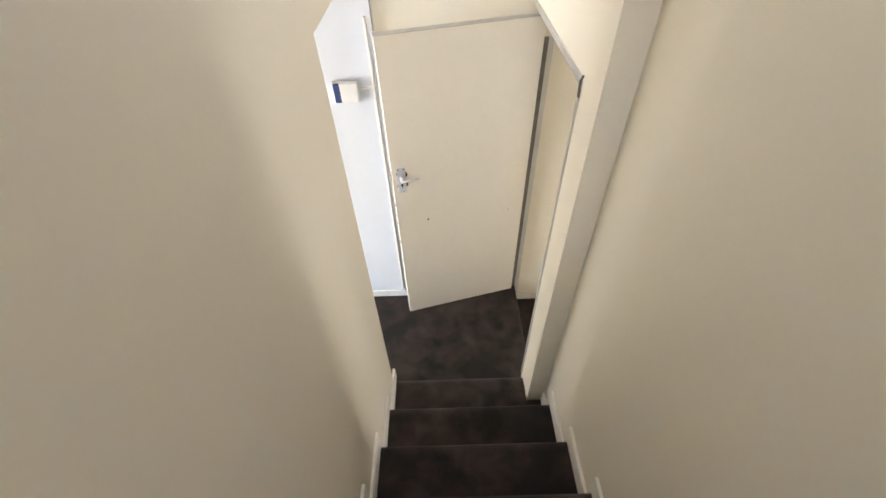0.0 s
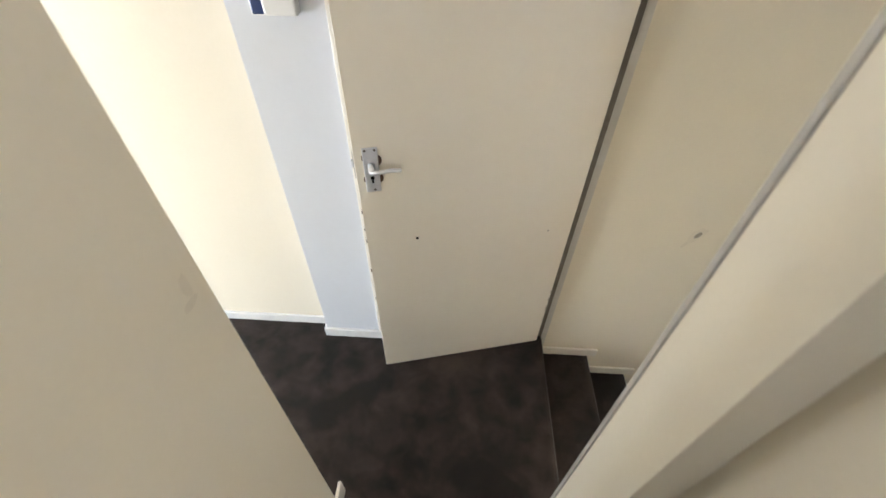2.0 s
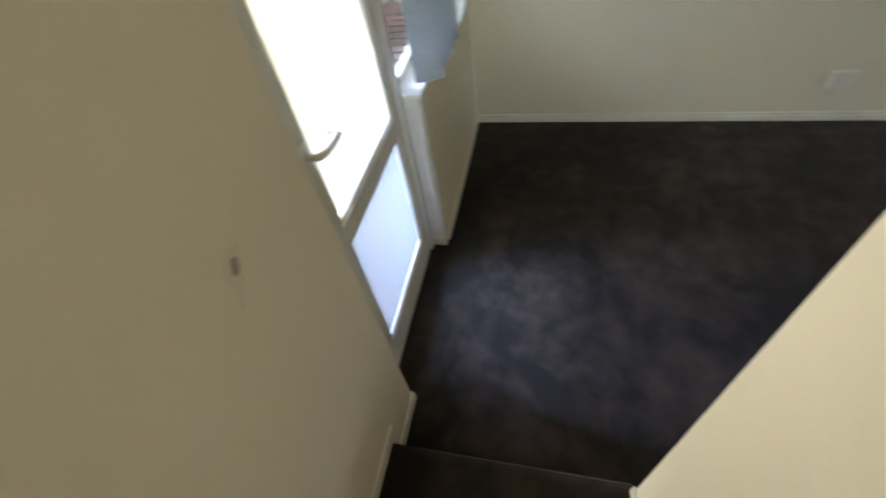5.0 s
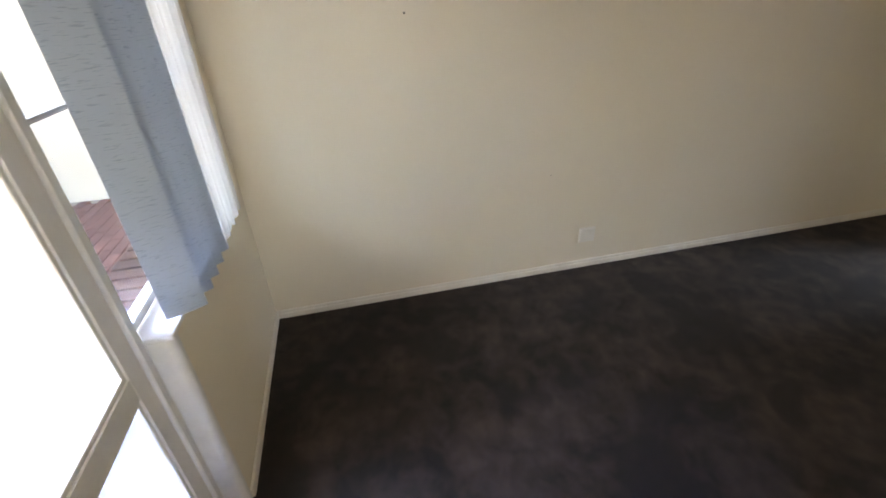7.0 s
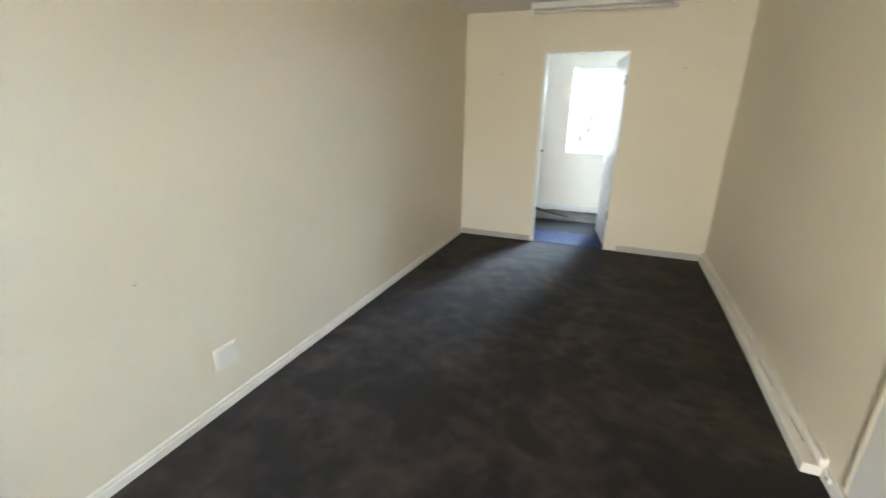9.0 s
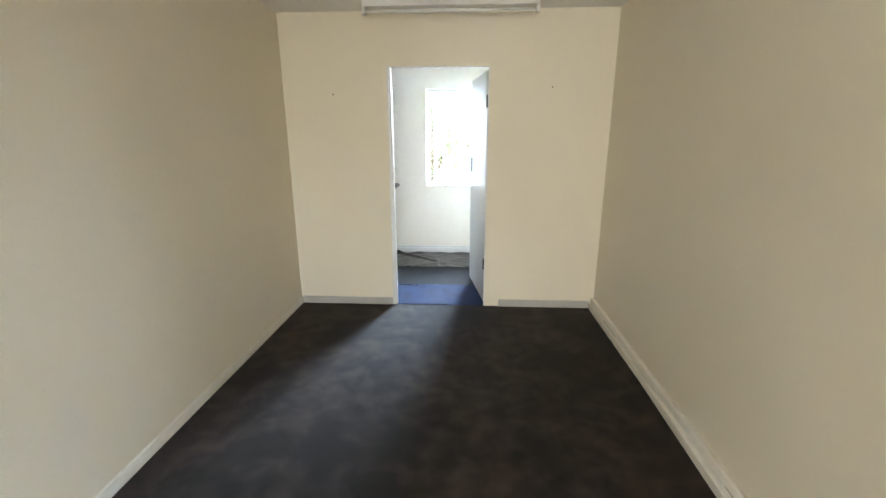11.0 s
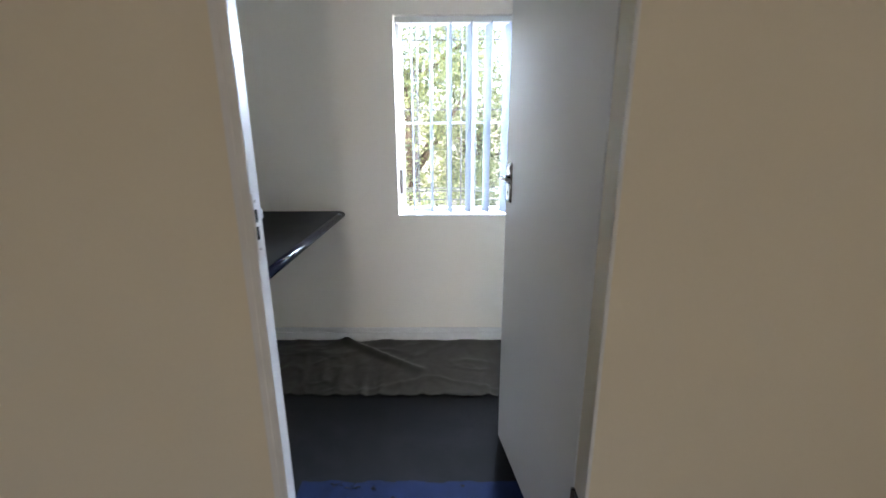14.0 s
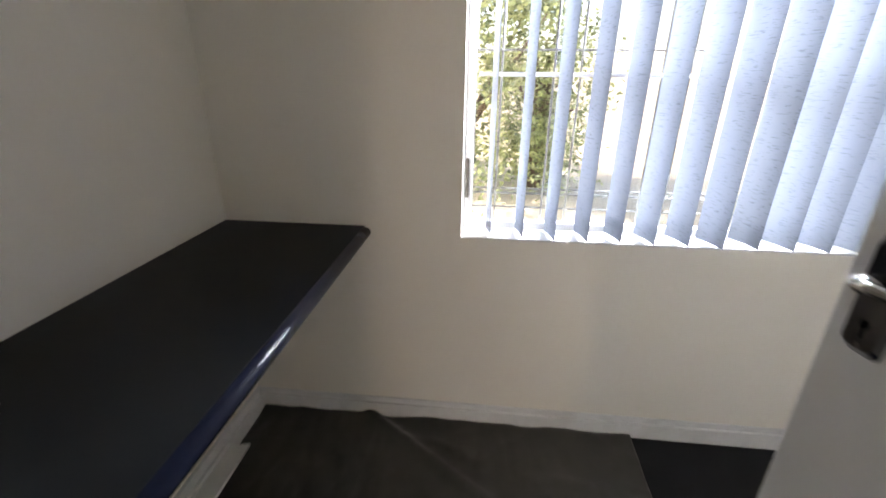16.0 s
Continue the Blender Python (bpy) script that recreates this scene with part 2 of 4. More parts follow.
HINGE = surface("dark_bronze_hinge", (0.06, 0.055, 0.05), (0.03, 0.027, 0.025), 0.5, 0.3, big=30, fine=90)
LACE = fabric("net_curtain", (0.72, 0.72, 0.72), 0.36, 0.03, 0.30)
DOOR_NET = fabric("door_net", (0.36, 0.35, 0.32), 0.30, 0.03, 0.03)
FROST = fabric("frosted_pane", (0.27, 0.285, 0.31), 0.60, 0.01, 0.02)
GLASS = clear_glass("window_glass")
SCUFF = surface("scuff_dirt", (0.45, 0.40, 0.32), (0.27, 0.24, 0.19), 0.8, big=60, fine=140)
PLUG = surface("yellowed_plastic", (0.55, 0.48, 0.30), (0.36, 0.30, 0.16), 0.5, big=30, fine=60)
CORD = surface("grey_cord", (0.20, 0.19, 0.19), (0.13, 0.12, 0.12), 0.5, big=20, fine=60)
SCUFF_SOFT = surface("faint_scuff", (0.755, 0.688, 0.560), (0.71, 0.642, 0.515), 0.7, big=50, fine=140)
GROUND = surface("pale_dry_ground", (0.46, 0.42, 0.35), (0.34, 0.30, 0.24), 0.9, big=0.5, fine=12, bump=0.4, dist=0.02)
PAVER = surface("red_paver", (0.24, 0.12, 0.10), (0.16, 0.08, 0.066), 0.85, big=9, fine=60, bump=0.3, rand=0.25)
SILL_BRICK = surface("dark_sill_brick", (0.13, 0.065, 0.05), (0.08, 0.04, 0.032), 0.85, big=9, fine=60, bump=0.3, rand=0.25)
PALE_WALL = surface("pale_outdoor_plaster", (0.70, 0.67, 0.60), (0.6, 0.57, 0.5), 0.85, big=0.8, fine=20, bump=0.3, dist=0.006)
BARK = surface("bark", (0.14, 0.10, 0.07), (0.08, 0.055, 0.04), 0.9, big=8, fine=40, bump=0.6, dist=0.01)


def leaf_material():
    m, n, l = mat_new("leaf_green")
    b = n["Principled BSDF"]
    ge = n.new("ShaderNodeNewGeometry")
    r = n.new("ShaderNodeValToRGB")
    r.color_ramp.elements[0].color, r.color_ramp.elements[1].color = (0.10, 0.135, 0.075, 1), (0.40, 0.44, 0.21, 1)
    l.new(ge.outputs["Random Per Island"], r.inputs["Fac"])
    l.new(r.outputs["Color"], b.inputs["Base Color"])
    b.inputs["Roughness"].default_value = 0.45
    tl, mx = n.new("ShaderNodeBsdfTranslucent"), n.new("ShaderNodeMixShader")
    l.new(r.outputs["Color"], tl.inputs["Color"])
    mx.inputs["Fac"].default_value = 0.5
    l.new(b.outputs[0], mx.inputs[1])
    l.new(tl.outputs[0], mx.inputs[2])
    l.new(mx.outputs[0], n["Material Output"].inputs["Surface"])
    return m


LEAF = leaf_material()


# ---- building blocks ----
def obj_from(name, bm, mat, smooth=False):
    me = bpy.data.meshes.new(name)
    bmesh.ops.recalc_face_normals(bm, faces=bm.faces)
    bm.to_mesh(me)
    bm.free()
    for mm in (mat if isinstance(mat, (list, tuple)) else (mat,)):
        me.materials.append(mm)
    if smooth:
        for p in me.polygons:
            p.use_smooth = True
    return new(name, me)


def part(name, bm, mat, parent, label="", smooth=False):
    ob = obj_from(name, bm, mat, smooth)
    ob.parent = parent
    ob.matrix_parent_inverse = parent.matrix_world.inverted()
    if label:
        ob["label"] = label
    return ob


def thing(name, at, label, category, group="", kind=""):
    ob = new(name)
    ob.empty_display_size = 0.1
    ob.matrix_world = at if isinstance(at, Matrix) else Matrix.Translation(at)
    bpy.context.view_layer.update()
    return tagged(ob, label, category, group, kind)


def structure(name, bm, mat, label, category):
    return tagged(obj_from(name, bm, mat), label, category, kind="structure")


def box(bm, x0, x1, y0, y1, z0, z1, m=None, bevel=0.0, seg=2, mi=0):
    vs = [Vector((x, y, z)) for x in (x0, x1) for y in (y0, y1) for z in (z0, z1)]
    if m is not None:
        vs = [m @ v for v in vs]
    v = [bm.verts.new(p) for p in vs]
    fs = [bm.faces.new([v[i] for i in f]) for f in ((0, 1, 3, 2), (4, 6, 7, 5), (0, 4, 5, 1), (2, 3, 7, 6), (0, 2, 6, 4), (1, 5, 7, 3))]
    for f in fs:
        f.material_index = mi
    if bevel:
        es = list({e for f in fs for e in f.edges})
        bmesh.ops.bevel(bm, geom=es, offset=bevel, segments=seg, affect="EDGES", profile=0.5, clamp_overlap=True)
    return bm


def boxes(*rows, bevel=0.0):
    bm = bmesh.new()
    for r in rows:
        box(bm, *r, bevel=bevel)
    return bm


def rod(bm, a, b, r, seg=10, r2=None):
    a, b = Vector(a), Vector(b)
    z = (b - a).normalized()
    x = z.orthogonal().normalized()
    y = z.cross(x)
    rings = []
    for p, rr in ((a, r), (b, r if r2 is None else r2)):
        rings.append([bm.verts.new(p + (x * math.cos(t) + y * math.sin(t)) * rr) for t in (2 * math.pi * i / seg for i in range(seg))])
    for i in range(seg):
        j = (i + 1) % seg
        bm.faces.new((rings[0][i], rings[0][j], rings[1][j], rings[1][i]))
    bm.faces.new(rings[0][::-1])
    bm.faces.new(rings[1])
    return bm


def tube(bm, pts, r, seg=8):
    pts = [Vector(p) for p in pts]
    rings = []
    for i, p in enumerate(pts):
        d = (pts[min(i + 1, len(pts) - 1)] - pts[max(i - 1, 0)]).normalized()
        x = d.cross(Vector((0.13, 0.31, 0.94))).normalized()
        y = d.cross(x)
        rings.append([bm.verts.new(p + (x * math.cos(t) + y * math.sin(t)) * r) for t in (2 * math.pi * k / seg for k in range(seg))])
    for a, b in zip(rings, rings[1:]):
        for i in range(seg):
            j = (i + 1) % seg
            bm.faces.new((a[i], a[j], b[j], b[i]))
    bm.faces.new(rings[0][::-1])
    bm.faces.new(rings[-1])
    return bm


def extrude_profile(bm, pts, axis_from, axis_to, place):
    """A closed outline swept straight: place(u, v, s) gives the point."""
    a = [bm.verts.new(place(u, v, axis_from)) for u, v in pts]
    b = [bm.verts.new(place(u, v, axis_to)) for u, v in pts]
    k = len(pts)
    for i in range(k):
        j = (i + 1) % k
        bm.faces.new((a[i], a[j], b[j], b[i]))
    bm.faces.new(a[::-1])
    bm.faces.new(b)
    return bm


# ---- plan ----
CEILING = 2.44
LAND = 0.56
NORTH = -0.02          # wall beside the landing and the lower steps
GLAZED = 0.09          # plane of the glazed doors
SOUTH = -5.835         # wall of the room with the office door
OFF_N, OFF_S = -5.882, -7.61
OFF_E = -0.083
WEST = -2.665
STAIR_W, STAIR_E = -3.923, -3.035
TOP = 5.3

# ---- structure: the carpeted room ----
structure("wall_east", boxes((0, 0.2, OFF_S - 0.2, 0.35, -0.2, CEILING)), CREAM, "long cream painted plaster wall of the carpeted room", "wall")
structure("wall_west", boxes((WEST - 0.12, WEST, SOUTH, -1.1, -0.2, CEILING)), CREAM, "cream plaster wall beside the stairs", "wall")
structure("wall_south", boxes((WEST - 0.12, -1.689, OFF_N, SOUTH, -0.2, CEILING), (-0.876, 0, OFF_N, SOUTH, -0.2, CEILING),
          (-1.689, -0.876, OFF_N, SOUTH, 2.036, CEILING)), CREAM, "cream plaster end wall around the office doorway", "wall")
bm = boxes((-2.23, -1.291, GLAZED, 0.3, 2.04, CEILING), (-2.23, -2.155, GLAZED, 0.3, -0.2, 2.04), (-1.291, -0.34, 0.0, 0.3, 2.12, CEILING), (-0.34, 0, 0.0, 0.3, 0.945, CEILING), (-1.250, 0, 0.0, 0.3, -0.2, 0.945))
structure("wall_north", bm, CREAM, "cream plaster wall with glazed door and window", "wall")
bm = bmesh.new()
prof = [(0.0, 0.3), (0.0, 0.0)] + [(-0.041 + 0.03 - 0.03 * math.cos(t), 0.03 - 0.03 * math.sin(t)) for t in (math.pi / 2 * (1 - i / 6) for i in range(7))] + [(-0.041, 0.3)]
extrude_profile(bm, prof, -0.1, 0.945, lambda u, v, s: (-1.25 + u, v, s))
structure("wall_end", bm, SKIRT_WHITE, "rounded white plaster end of the window breast beside the glazed door", "wall")
structure("floor", boxes((WEST, 0, SOUTH, -0.9, -0.2, 0), (-2.5, 0, -0.9, 0.0, -0.2, 0), (-2.23, -1.291, 0.0, 0.3, -0.2, 0)), BROWN_CARPET, "dark brown worn cut-pile carpet with faint stains", "carpet")
structure("ceiling", boxes((-2.915, 0.2, OFF_S - 0.2, 0.3, CEILING, CEILING + 0.4)), CEIL, "plain off-white painted ceiling", "ceiling")
structure("wall_corner", boxes((-2.92, -2.50, -1.1, -0.895, -0.2, CEILING)), CREAM, "cream plaster wall end beside the lower steps", "wall")
structure("wall_stair_north", boxes((-3.03, -2.23, NORTH, 0.3, -0.2, 2.95)), CREAM, "cream plaster wall along the lower steps with a scuff mark", "wall")

# ---- structure: landing and upper stairs ----
structure("wall_landing", boxes((-3.885, -3.03, -0.056, 0.3, 2.44, 2.9), (-3.03, -2.92, -0.06, NORTH, 2.6, 2.95), (-5.87, -4.204, -0.015, 0.3, -0.2, 2.9),
          (-3.885, -3.03, 0.18, 0.3, -0.2, 2.44)), CREAM, "cream plaster wall round the landing door", "wall")
structure("pilaster", boxes((-4.204, -3.885, -0.09, 0.3, -0.2, 2.9)), PILASTER, "glossy white pilaster by the landing door, sky tint in its colour", "wall")
structure("stair_wall_east", boxes((STAIR_E, STAIR_E + 0.12, -7.2, -1.075, -0.2, TOP), (-3.13, -2.92, -0.895, -0.06, 2.60, TOP)), CREAM, "cream plaster wall beside the upper stairs", "wall")
structure("stair_pier", boxes((-3.13, -2.92, -1.075, -0.895, 0.3, TOP)), CREAM, "plaster pier at the foot of the stairs", "wall")
structure("stair_wall_west", boxes((STAIR_W - 0.12, STAIR_W, -7.2, -0.95, -0.2, TOP), (-5.1, STAIR_W - 0.12, -1.07, -0.95, -0.2, 2.9), (STAIR_W - 0.12, STAIR_W, -0.95, -0.09, 2.78, TOP)), CREAM, "cream plaster wall beside the upper stairs", "wall")
# The opening is made up to let light into the stairwell.
structure("wall_above_landing", boxes((-4.05, -3.88, -0.06, 0.3, 2.9, TOP), (-3.08, -2.92, -0.06, 0.3, 2.9, TOP), (-3.88, -3.08, -0.06, 0.3, 2.9, 3.3), (-3.88, -3.08, -0.06, 0.3, 4.9, TOP)), CREAM, "plaster wall above the landing with an added, unseen opening", "wall")
structure("stair_ceiling", boxes((-4.2, -2.8, -7.3, 0.4, TOP, TOP + 0.1)), CEIL, "plain ceiling over the stairwell", "ceiling")
# Gap between 3.7 and 5.0 m is an added opening for light.
structure("wall_stair_top", boxes((STAIR_W, STAIR_E, -7.2, -7.1, 0, 3.7), (STAIR_W, STAIR_E, -7.2, -7.1, 5.0, TOP)), CREAM, "plain plaster wall closing the upper hall", "wall")
structure("landing_soffit", boxes((-9, STAIR_W - 0.12, -4.2, 0.3, 2.9, 3.0)), CEIL, "plain ceiling of the far room", "ceiling")


def stair_outline(noses, foot, back, base):
    """Outline of carpeted steps with rounded noses: (run, height) of each nose from the top down."""
    pts = [(back, base), (back, noses[0][1])]
    for (u, h), nxt in zip(noses, noses[1:] + [(None, foot)]):
        pts += [(u - 0.044, h), (u - 0.026, h - 0.0025), (u - 0.011, h - 0.009), (u - 0.002, h - 0.021), (u, h - 0.033), (u - 0.005, h - 0.047), (u - 0.018, h - 0.058), (u - 0.022, nxt[1])]
    pts.append((noses[-1][0] - 0.022, base))
    return pts


RISE, GOING = 0.1945, 0.268
UP = [(-0.918 - GOING * (k - 1), LAND + RISE * k) for k in range(12, 0, -1)]
bm = bmesh.new()
extrude_profile(bm, stair_outline([(y, z) for y, z in UP], LAND, -4.1, 0.0), STAIR_W, STAIR_E, lambda u, v, s: (s, u, v))
structure("stairs_upper", bm, BROWN_CARPET, "steep stairs covered in dark brown carpet", "stairs")
structure("floor_upper", boxes((STAIR_W, STAIR_E, -7.1, -4.1, 2.5, UP[0][1])), BROWN_CARPET, "brown carpet of the upper hall", "carpet")
bm = bmesh.new()
extrude_profile(bm, stair_outline([(-3.036, LAND), (-2.738, 0.377), (-2.468, 0.19)], 0.0, -4.2, -0.2), -0.895, NORTH, lambda u, v, s: (u, s, v))
structure("steps_down", bm, BROWN_CARPET, "three short steps covered in dark brown carpet", "stairs")
bm = bmesh.new()
extrude_profile(bm, stair_outline([(5.11, LAND), (5.365, 0.377), (5.62, 0.19)], 0.0, 4.2, -0.2), -0.95, -0.016, lambda u, v, s: (-u, s, v))
structure("steps_far", bm, BROWN_CARPET, "three short carpeted steps going down to the far room", "stairs")
structure("landing_floor", boxes((-4.2, -3.06, -0.95, 0.17, -0.1, LAND - 0.004)), BROWN_CARPET, "dark brown carpet of the landing", "carpet")

# ---- structure: the far room west of the landing ----
structure("far_room_floor", boxes((-9, -5.6, -4.2, 0.3, -0.2, 0)), GREY_CARPET, "pale grey floor of the far room", "carpet")
# West and north window openings are added, unseen, to bring in light.
structure("far_room_wall", boxes((-9.12, -9, -4.2, -3.2, -0.2, 2.9), (-9.12, -9, -3.2, -0.4, -0.2, 0.5), (-9.12, -9, -3.2, -0.4, 2.4, 2.9), (-9.12, -9, -0.4, 0.3, -0.2, 2.9), (-9, -5.1, -4.32, -4.2, -0.2, 2.9), (-5.1, -4.98, -4.2, -0.92, -0.2, 2.9),
          (-6.80, -5.87, GLAZED, 0.3, 2.04, 2.9), (-6.07, -5.87, GLAZED, 0.3, -0.2, 2.04), (-9, -8.2, 0, 0.3, -0.2, 2.9), (-8.2, -6.8, 0, 0.3, -0.2, 0.95), (-8.2, -6.8, 0, 0.3, 2.1, 2.9)), CREAM, "plain cream walls of the far room", "wall")

# ---- structure: the office ----
structure("office_floor", boxes((WEST, OFF_E, OFF_S, OFF_N, -0.2, 0)), OFFICE_CARPET, "charcoal office carpet", "carpet")
structure("office_wall_south", boxes((WEST, -2.40, OFF_S - 0.2, OFF_S, -0.2, CEILING), (-1.01, 0, OFF_S - 0.2, OFF_S, -0.2, CEILING), (-2.40, -1.01, OFF_S - 0.2, OFF_S, -0.2, 0.885),
          (-2.40, -1.01, OFF_S - 0.2, OFF_S, 2.05, CEILING)), WHITE_WALL, "off-white office wall with a window", "wall")
structure("office_wall_east", boxes((OFF_E, 0, OFF_S, OFF_N, -0.2, CEILING)), WHITE_WALL, "off-white office wall above the worktop", "wall")
structure("office_wall_west", boxes((WEST - 0.12, WEST, OFF_S - 0.2, OFF_N, -0.2, CEILING)), WHITE_WALL, "off-white office wall behind the open door", "wall")
structure("office_wall_north", boxes((WEST, -1.70, OFF_N - 0.012, OFF_N, 0, CEILING), (-0.868, OFF_E, OFF_N - 0.012, OFF_N, 0, CEILING), (-1.70, -0.868, OFF_N - 0.012, OFF_N, 2.05, CEILING)), WHITE_WALL, "off-white office wall round the doorway", "wall")
bm = bmesh.new()
n_edge = 60
top = []
for i in range(n_edge + 1):
    x = -1.76 + 1.05 * i / n_edge
    top.append((x, -6.375 + 0.018 * noise.noise(Vector((x * 9, 0.3, 0))) + 0.012 * noise.noise(Vector((x * 31, 2.3, 0)))))
bx = [(-1.76, SOUTH - 0.002), *top, (-0.71, SOUTH - 0.002)]
extrude_profile(bm, bx, -0.05, 0.004, lambda u, v, s: (u, v, s))
structure("blue_carpet_strip", bm, BLUE_CARPET, "blue carpet strip in the doorway with a ragged torn edge", "carpet")

# ---- outside ----
# Added wall blocks the east sun so the paving lies in its shadow.
structure("paving_shade_wall", boxes((3.35, 3.55, 0.36, 9.0, -0.3, 3.6), bevel=0.01), PALE_WALL, "unseen plastered wall added to shade the red paving", "wall")
structure("ground", boxes((-500, 500, -500, 500, -0.6, -0.205)), GROUND, "pale dry ground round the house", "ground")


# ---- fixed joinery ----
def skirting(name, rows, mat, label):
    """Skirting boards with a thin bead along the top: (x0, x1, y0, y1, z0, z1) of each run."""
    bm = bmesh.new()
    for x0, x1, y0, y1, z0, z1 in rows:
        box(bm, x0, x1, y0, y1, z0, z1, bevel=0.003, seg=1)
    return structure(name, bm, mat, label, "skirting")


bm = bmesh.new()
extrude_profile(bm, [(0, 0), (-0.014, 0), (-0.014, 0.036), (-0.009, 0.040), (-0.009, 0.054), (-0.004, 0.060), (0, 0.060)], SOUTH, -0.012, lambda u, v, s: (u, s, v))
structure("baseboard_east", bm, SKIRT, "cream painted stepped skirting board along the long wall", "skirting")
skirting("baseboard_south", [(-0.858, -0.014, SOUTH, SOUTH + 0.014, 0, 0.066), (-2.625, -1.815, SOUTH, SOUTH + 0.014, 0, 0.066)], SKIRT_GREY, "dull grey painted skirting board beside the office doorway")
skirting("baseboard_north", [(-1.250, -0.0, -0.013, 0.0, 0, 0.055), (-1.297, -1.289, 0.0, GLAZED, 0, 0.05)], SKIRT, "cream skirting board under the window")
skirting("baseboard_landing", [(-4.204 - 0.013, -3.885, -0.104, -0.09, LAND, LAND + 0.065), (-4.218, -4.204, -0.09, -0.015, LAND, LAND + 0.065), (-5.15, -4.218, -0.028, -0.015, LAND, LAND + 0.062)], SKIRT_WHITE, "white painted skirting board round the landing")
skirting("baseboard_steps", [(-3.02, -2.70, NORTH - 0.013, NORTH, 0.378, 0.378 + 0.062), (-2.73, -2.43, NORTH - 0.013, NORTH, 0.19, 0.19 + 0.062), (-2.46, -2.226, NORTH - 0.013, NORTH, 0, 0.062),
          (-2.23, -2.217, NORTH - 0.013, GLAZED - 0.012, 0, 0.062)], SKIRT, "cream skirting boards stepping down beside the lower steps")
skirting("baseboard_corner", [(-2.78, -2.495, -0.895, -0.882, 0.19, 0.245), (-2.50, -2.487, -1.1, -0.895, 0, 0.06)], SKIRT, "cream skirting board on the wall end")
skirting("baseboard_far_steps", [(-5.42, -5.09, -0.028, -0.015, 0.378, 0.44), (-5.68, -5.35, -0.028, -0.015, 0.19, 0.252), (-5.88, -5.62, -0.028, -0.015, 0, 0.062)], SKIRT_WHITE, "white skirting boards stepping down beside the far steps")
rows = []
for y, z in UP:
    rows.append((STAIR_W, STAIR_W + 0.014, y - 0.27, y + 0.02, z, z + 0.10))
    if y < -1.0:
        rows.append((STAIR_E - 0.014, STAIR_E, y - 0.27, y + 0.02, z, z + 0.10))
rows.append((STAIR_E - 0.014, STAIR_E, -1.19, -1.075, UP[-1][1], UP[-1][1] + 0.10))
skirting("baseboard_stairs", rows, SKIRT, "cream skirting pieces stepping up beside the carpeted stairs")
skirting("baseboard_office", [(-2.66, OFF_E, OFF_S, OFF_S + 0.016, 0, 0.078), (-2.66, OFF_E, OFF_S, OFF_S + 0.010, 0.078, 0.108), ], SKIRT_WHITE, "white painted skirting with a raised strip under the office window")
skirting("baseboard_worktop", [(OFF_E - 0.03, OFF_E, OFF_S + 0.016, OFF_N - 0.02, 0, 0.07), (OFF_E - 0.018, OFF_E, OFF_S + 0.016, OFF_N - 0.02, 0.07, 0.11)], SKIRT_WHITE, "white painted skirting with a raised strip under the worktop")

# cable trunking along the stair-side wall
trunking = thing("cable_trunking", (WEST + 0.02, -4.3, 0), "long white cable trunking on the wall above the brown carpet", "trunking")
bm = bmesh.new()
rings = []
for y, w in ((SOUTH + 0.016, 0.045), (-4.6, 0.045), (-3.7, 0.062), (-2.87, 0.082)):
    rings.append([bm.verts.new((WEST + u, y, z)) for u, z in ((0, 0), (w, 0), (w, 0.044), (w - 0.005, 0.049), (0, 0.050))])
for a, b in zip(rings, rings[1:]):
    for k in range(5):
        bm.faces.new((a[k], a[(k + 1) % 5], b[(k + 1) % 5], b[k]))
bm.faces.new(rings[0])
bm.faces.new(rings[-1][::-1])
part("base", bm, SKIRT, trunking, "cream base pulled away from the wall at its end")
part("lid", boxes((WEST, WEST + 0.030, SOUTH + 0.002, -2.86, 0.05, 0.098), bevel=0.008), SKIRT, trunking, "dented cream trunking lid")
for y0, y1 in ((-5.45, -5.15), (-3.75, -3.45), (-3.20, -3.02)):
    part("gap", boxes((WEST + 0.0290, WEST + 0.0315, y0, y1, 0.0495, 0.0535)), SCUFF, trunking, "dirty gap below the lid")
skirting("baseboard_west", [(WEST, WEST + 0.014, -2.86, -1.1, 0, 0.06)], SKIRT, "cream skirting board below the hatch")
outlet = thing("cable_outlet", (WEST + 0.02, -2.80, 0.05), "small white square cable outlet with a dark hole", "cable outlet")
part("plate", boxes((WEST + 0.012, WEST + 0.022, -2.815, -2.785, 0.035, 0.065), bevel=0.002), PLASTIC, outlet)
part("hole", boxes((WEST + 0.021, WEST + 0.0235, -2.806, -2.794, 0.044, 0.056)), DARK, outlet)

# hatch under the stairs
hatch = thing("stair_hatch", (WEST + 0.02, -2.2, 0.1), "pale painted hatch panel under the stairs with a small dark knob", "hatch")
part("panel", boxes((WEST, WEST + 0.020, -2.672, -1.75, 0.100, 0.602), bevel=0.004), DOOR_WHITE, hatch)
bm = bmesh.new()
extrude_profile(bm, [(0.0, 0.604), (0.018, 0.604), (0.023, 0.625), (0.025, 0.655), (0.023, 0.680), (0.016, 0.702), (0.006, 0.713), (0.0, 0.716)], -2.70, -1.75, lambda u, v, s: (WEST + u, s, v))
part("top_moulding", bm, DOOR_WHITE, hatch, "rounded pale moulding along the top")
bm = bmesh.new()
extrude_profile(bm, [(0.0, -2.674), (0.018, -2.674), (0.022, -2.688), (0.018, -2.706), (0.008, -2.720), (0.0, -2.724)], 0.100, 0.700, lambda u, v, s: (WEST + u, v, s))
part("side_moulding", bm, CREAM, hatch, "rounded cream moulding down the side")
bm = bmesh.new()
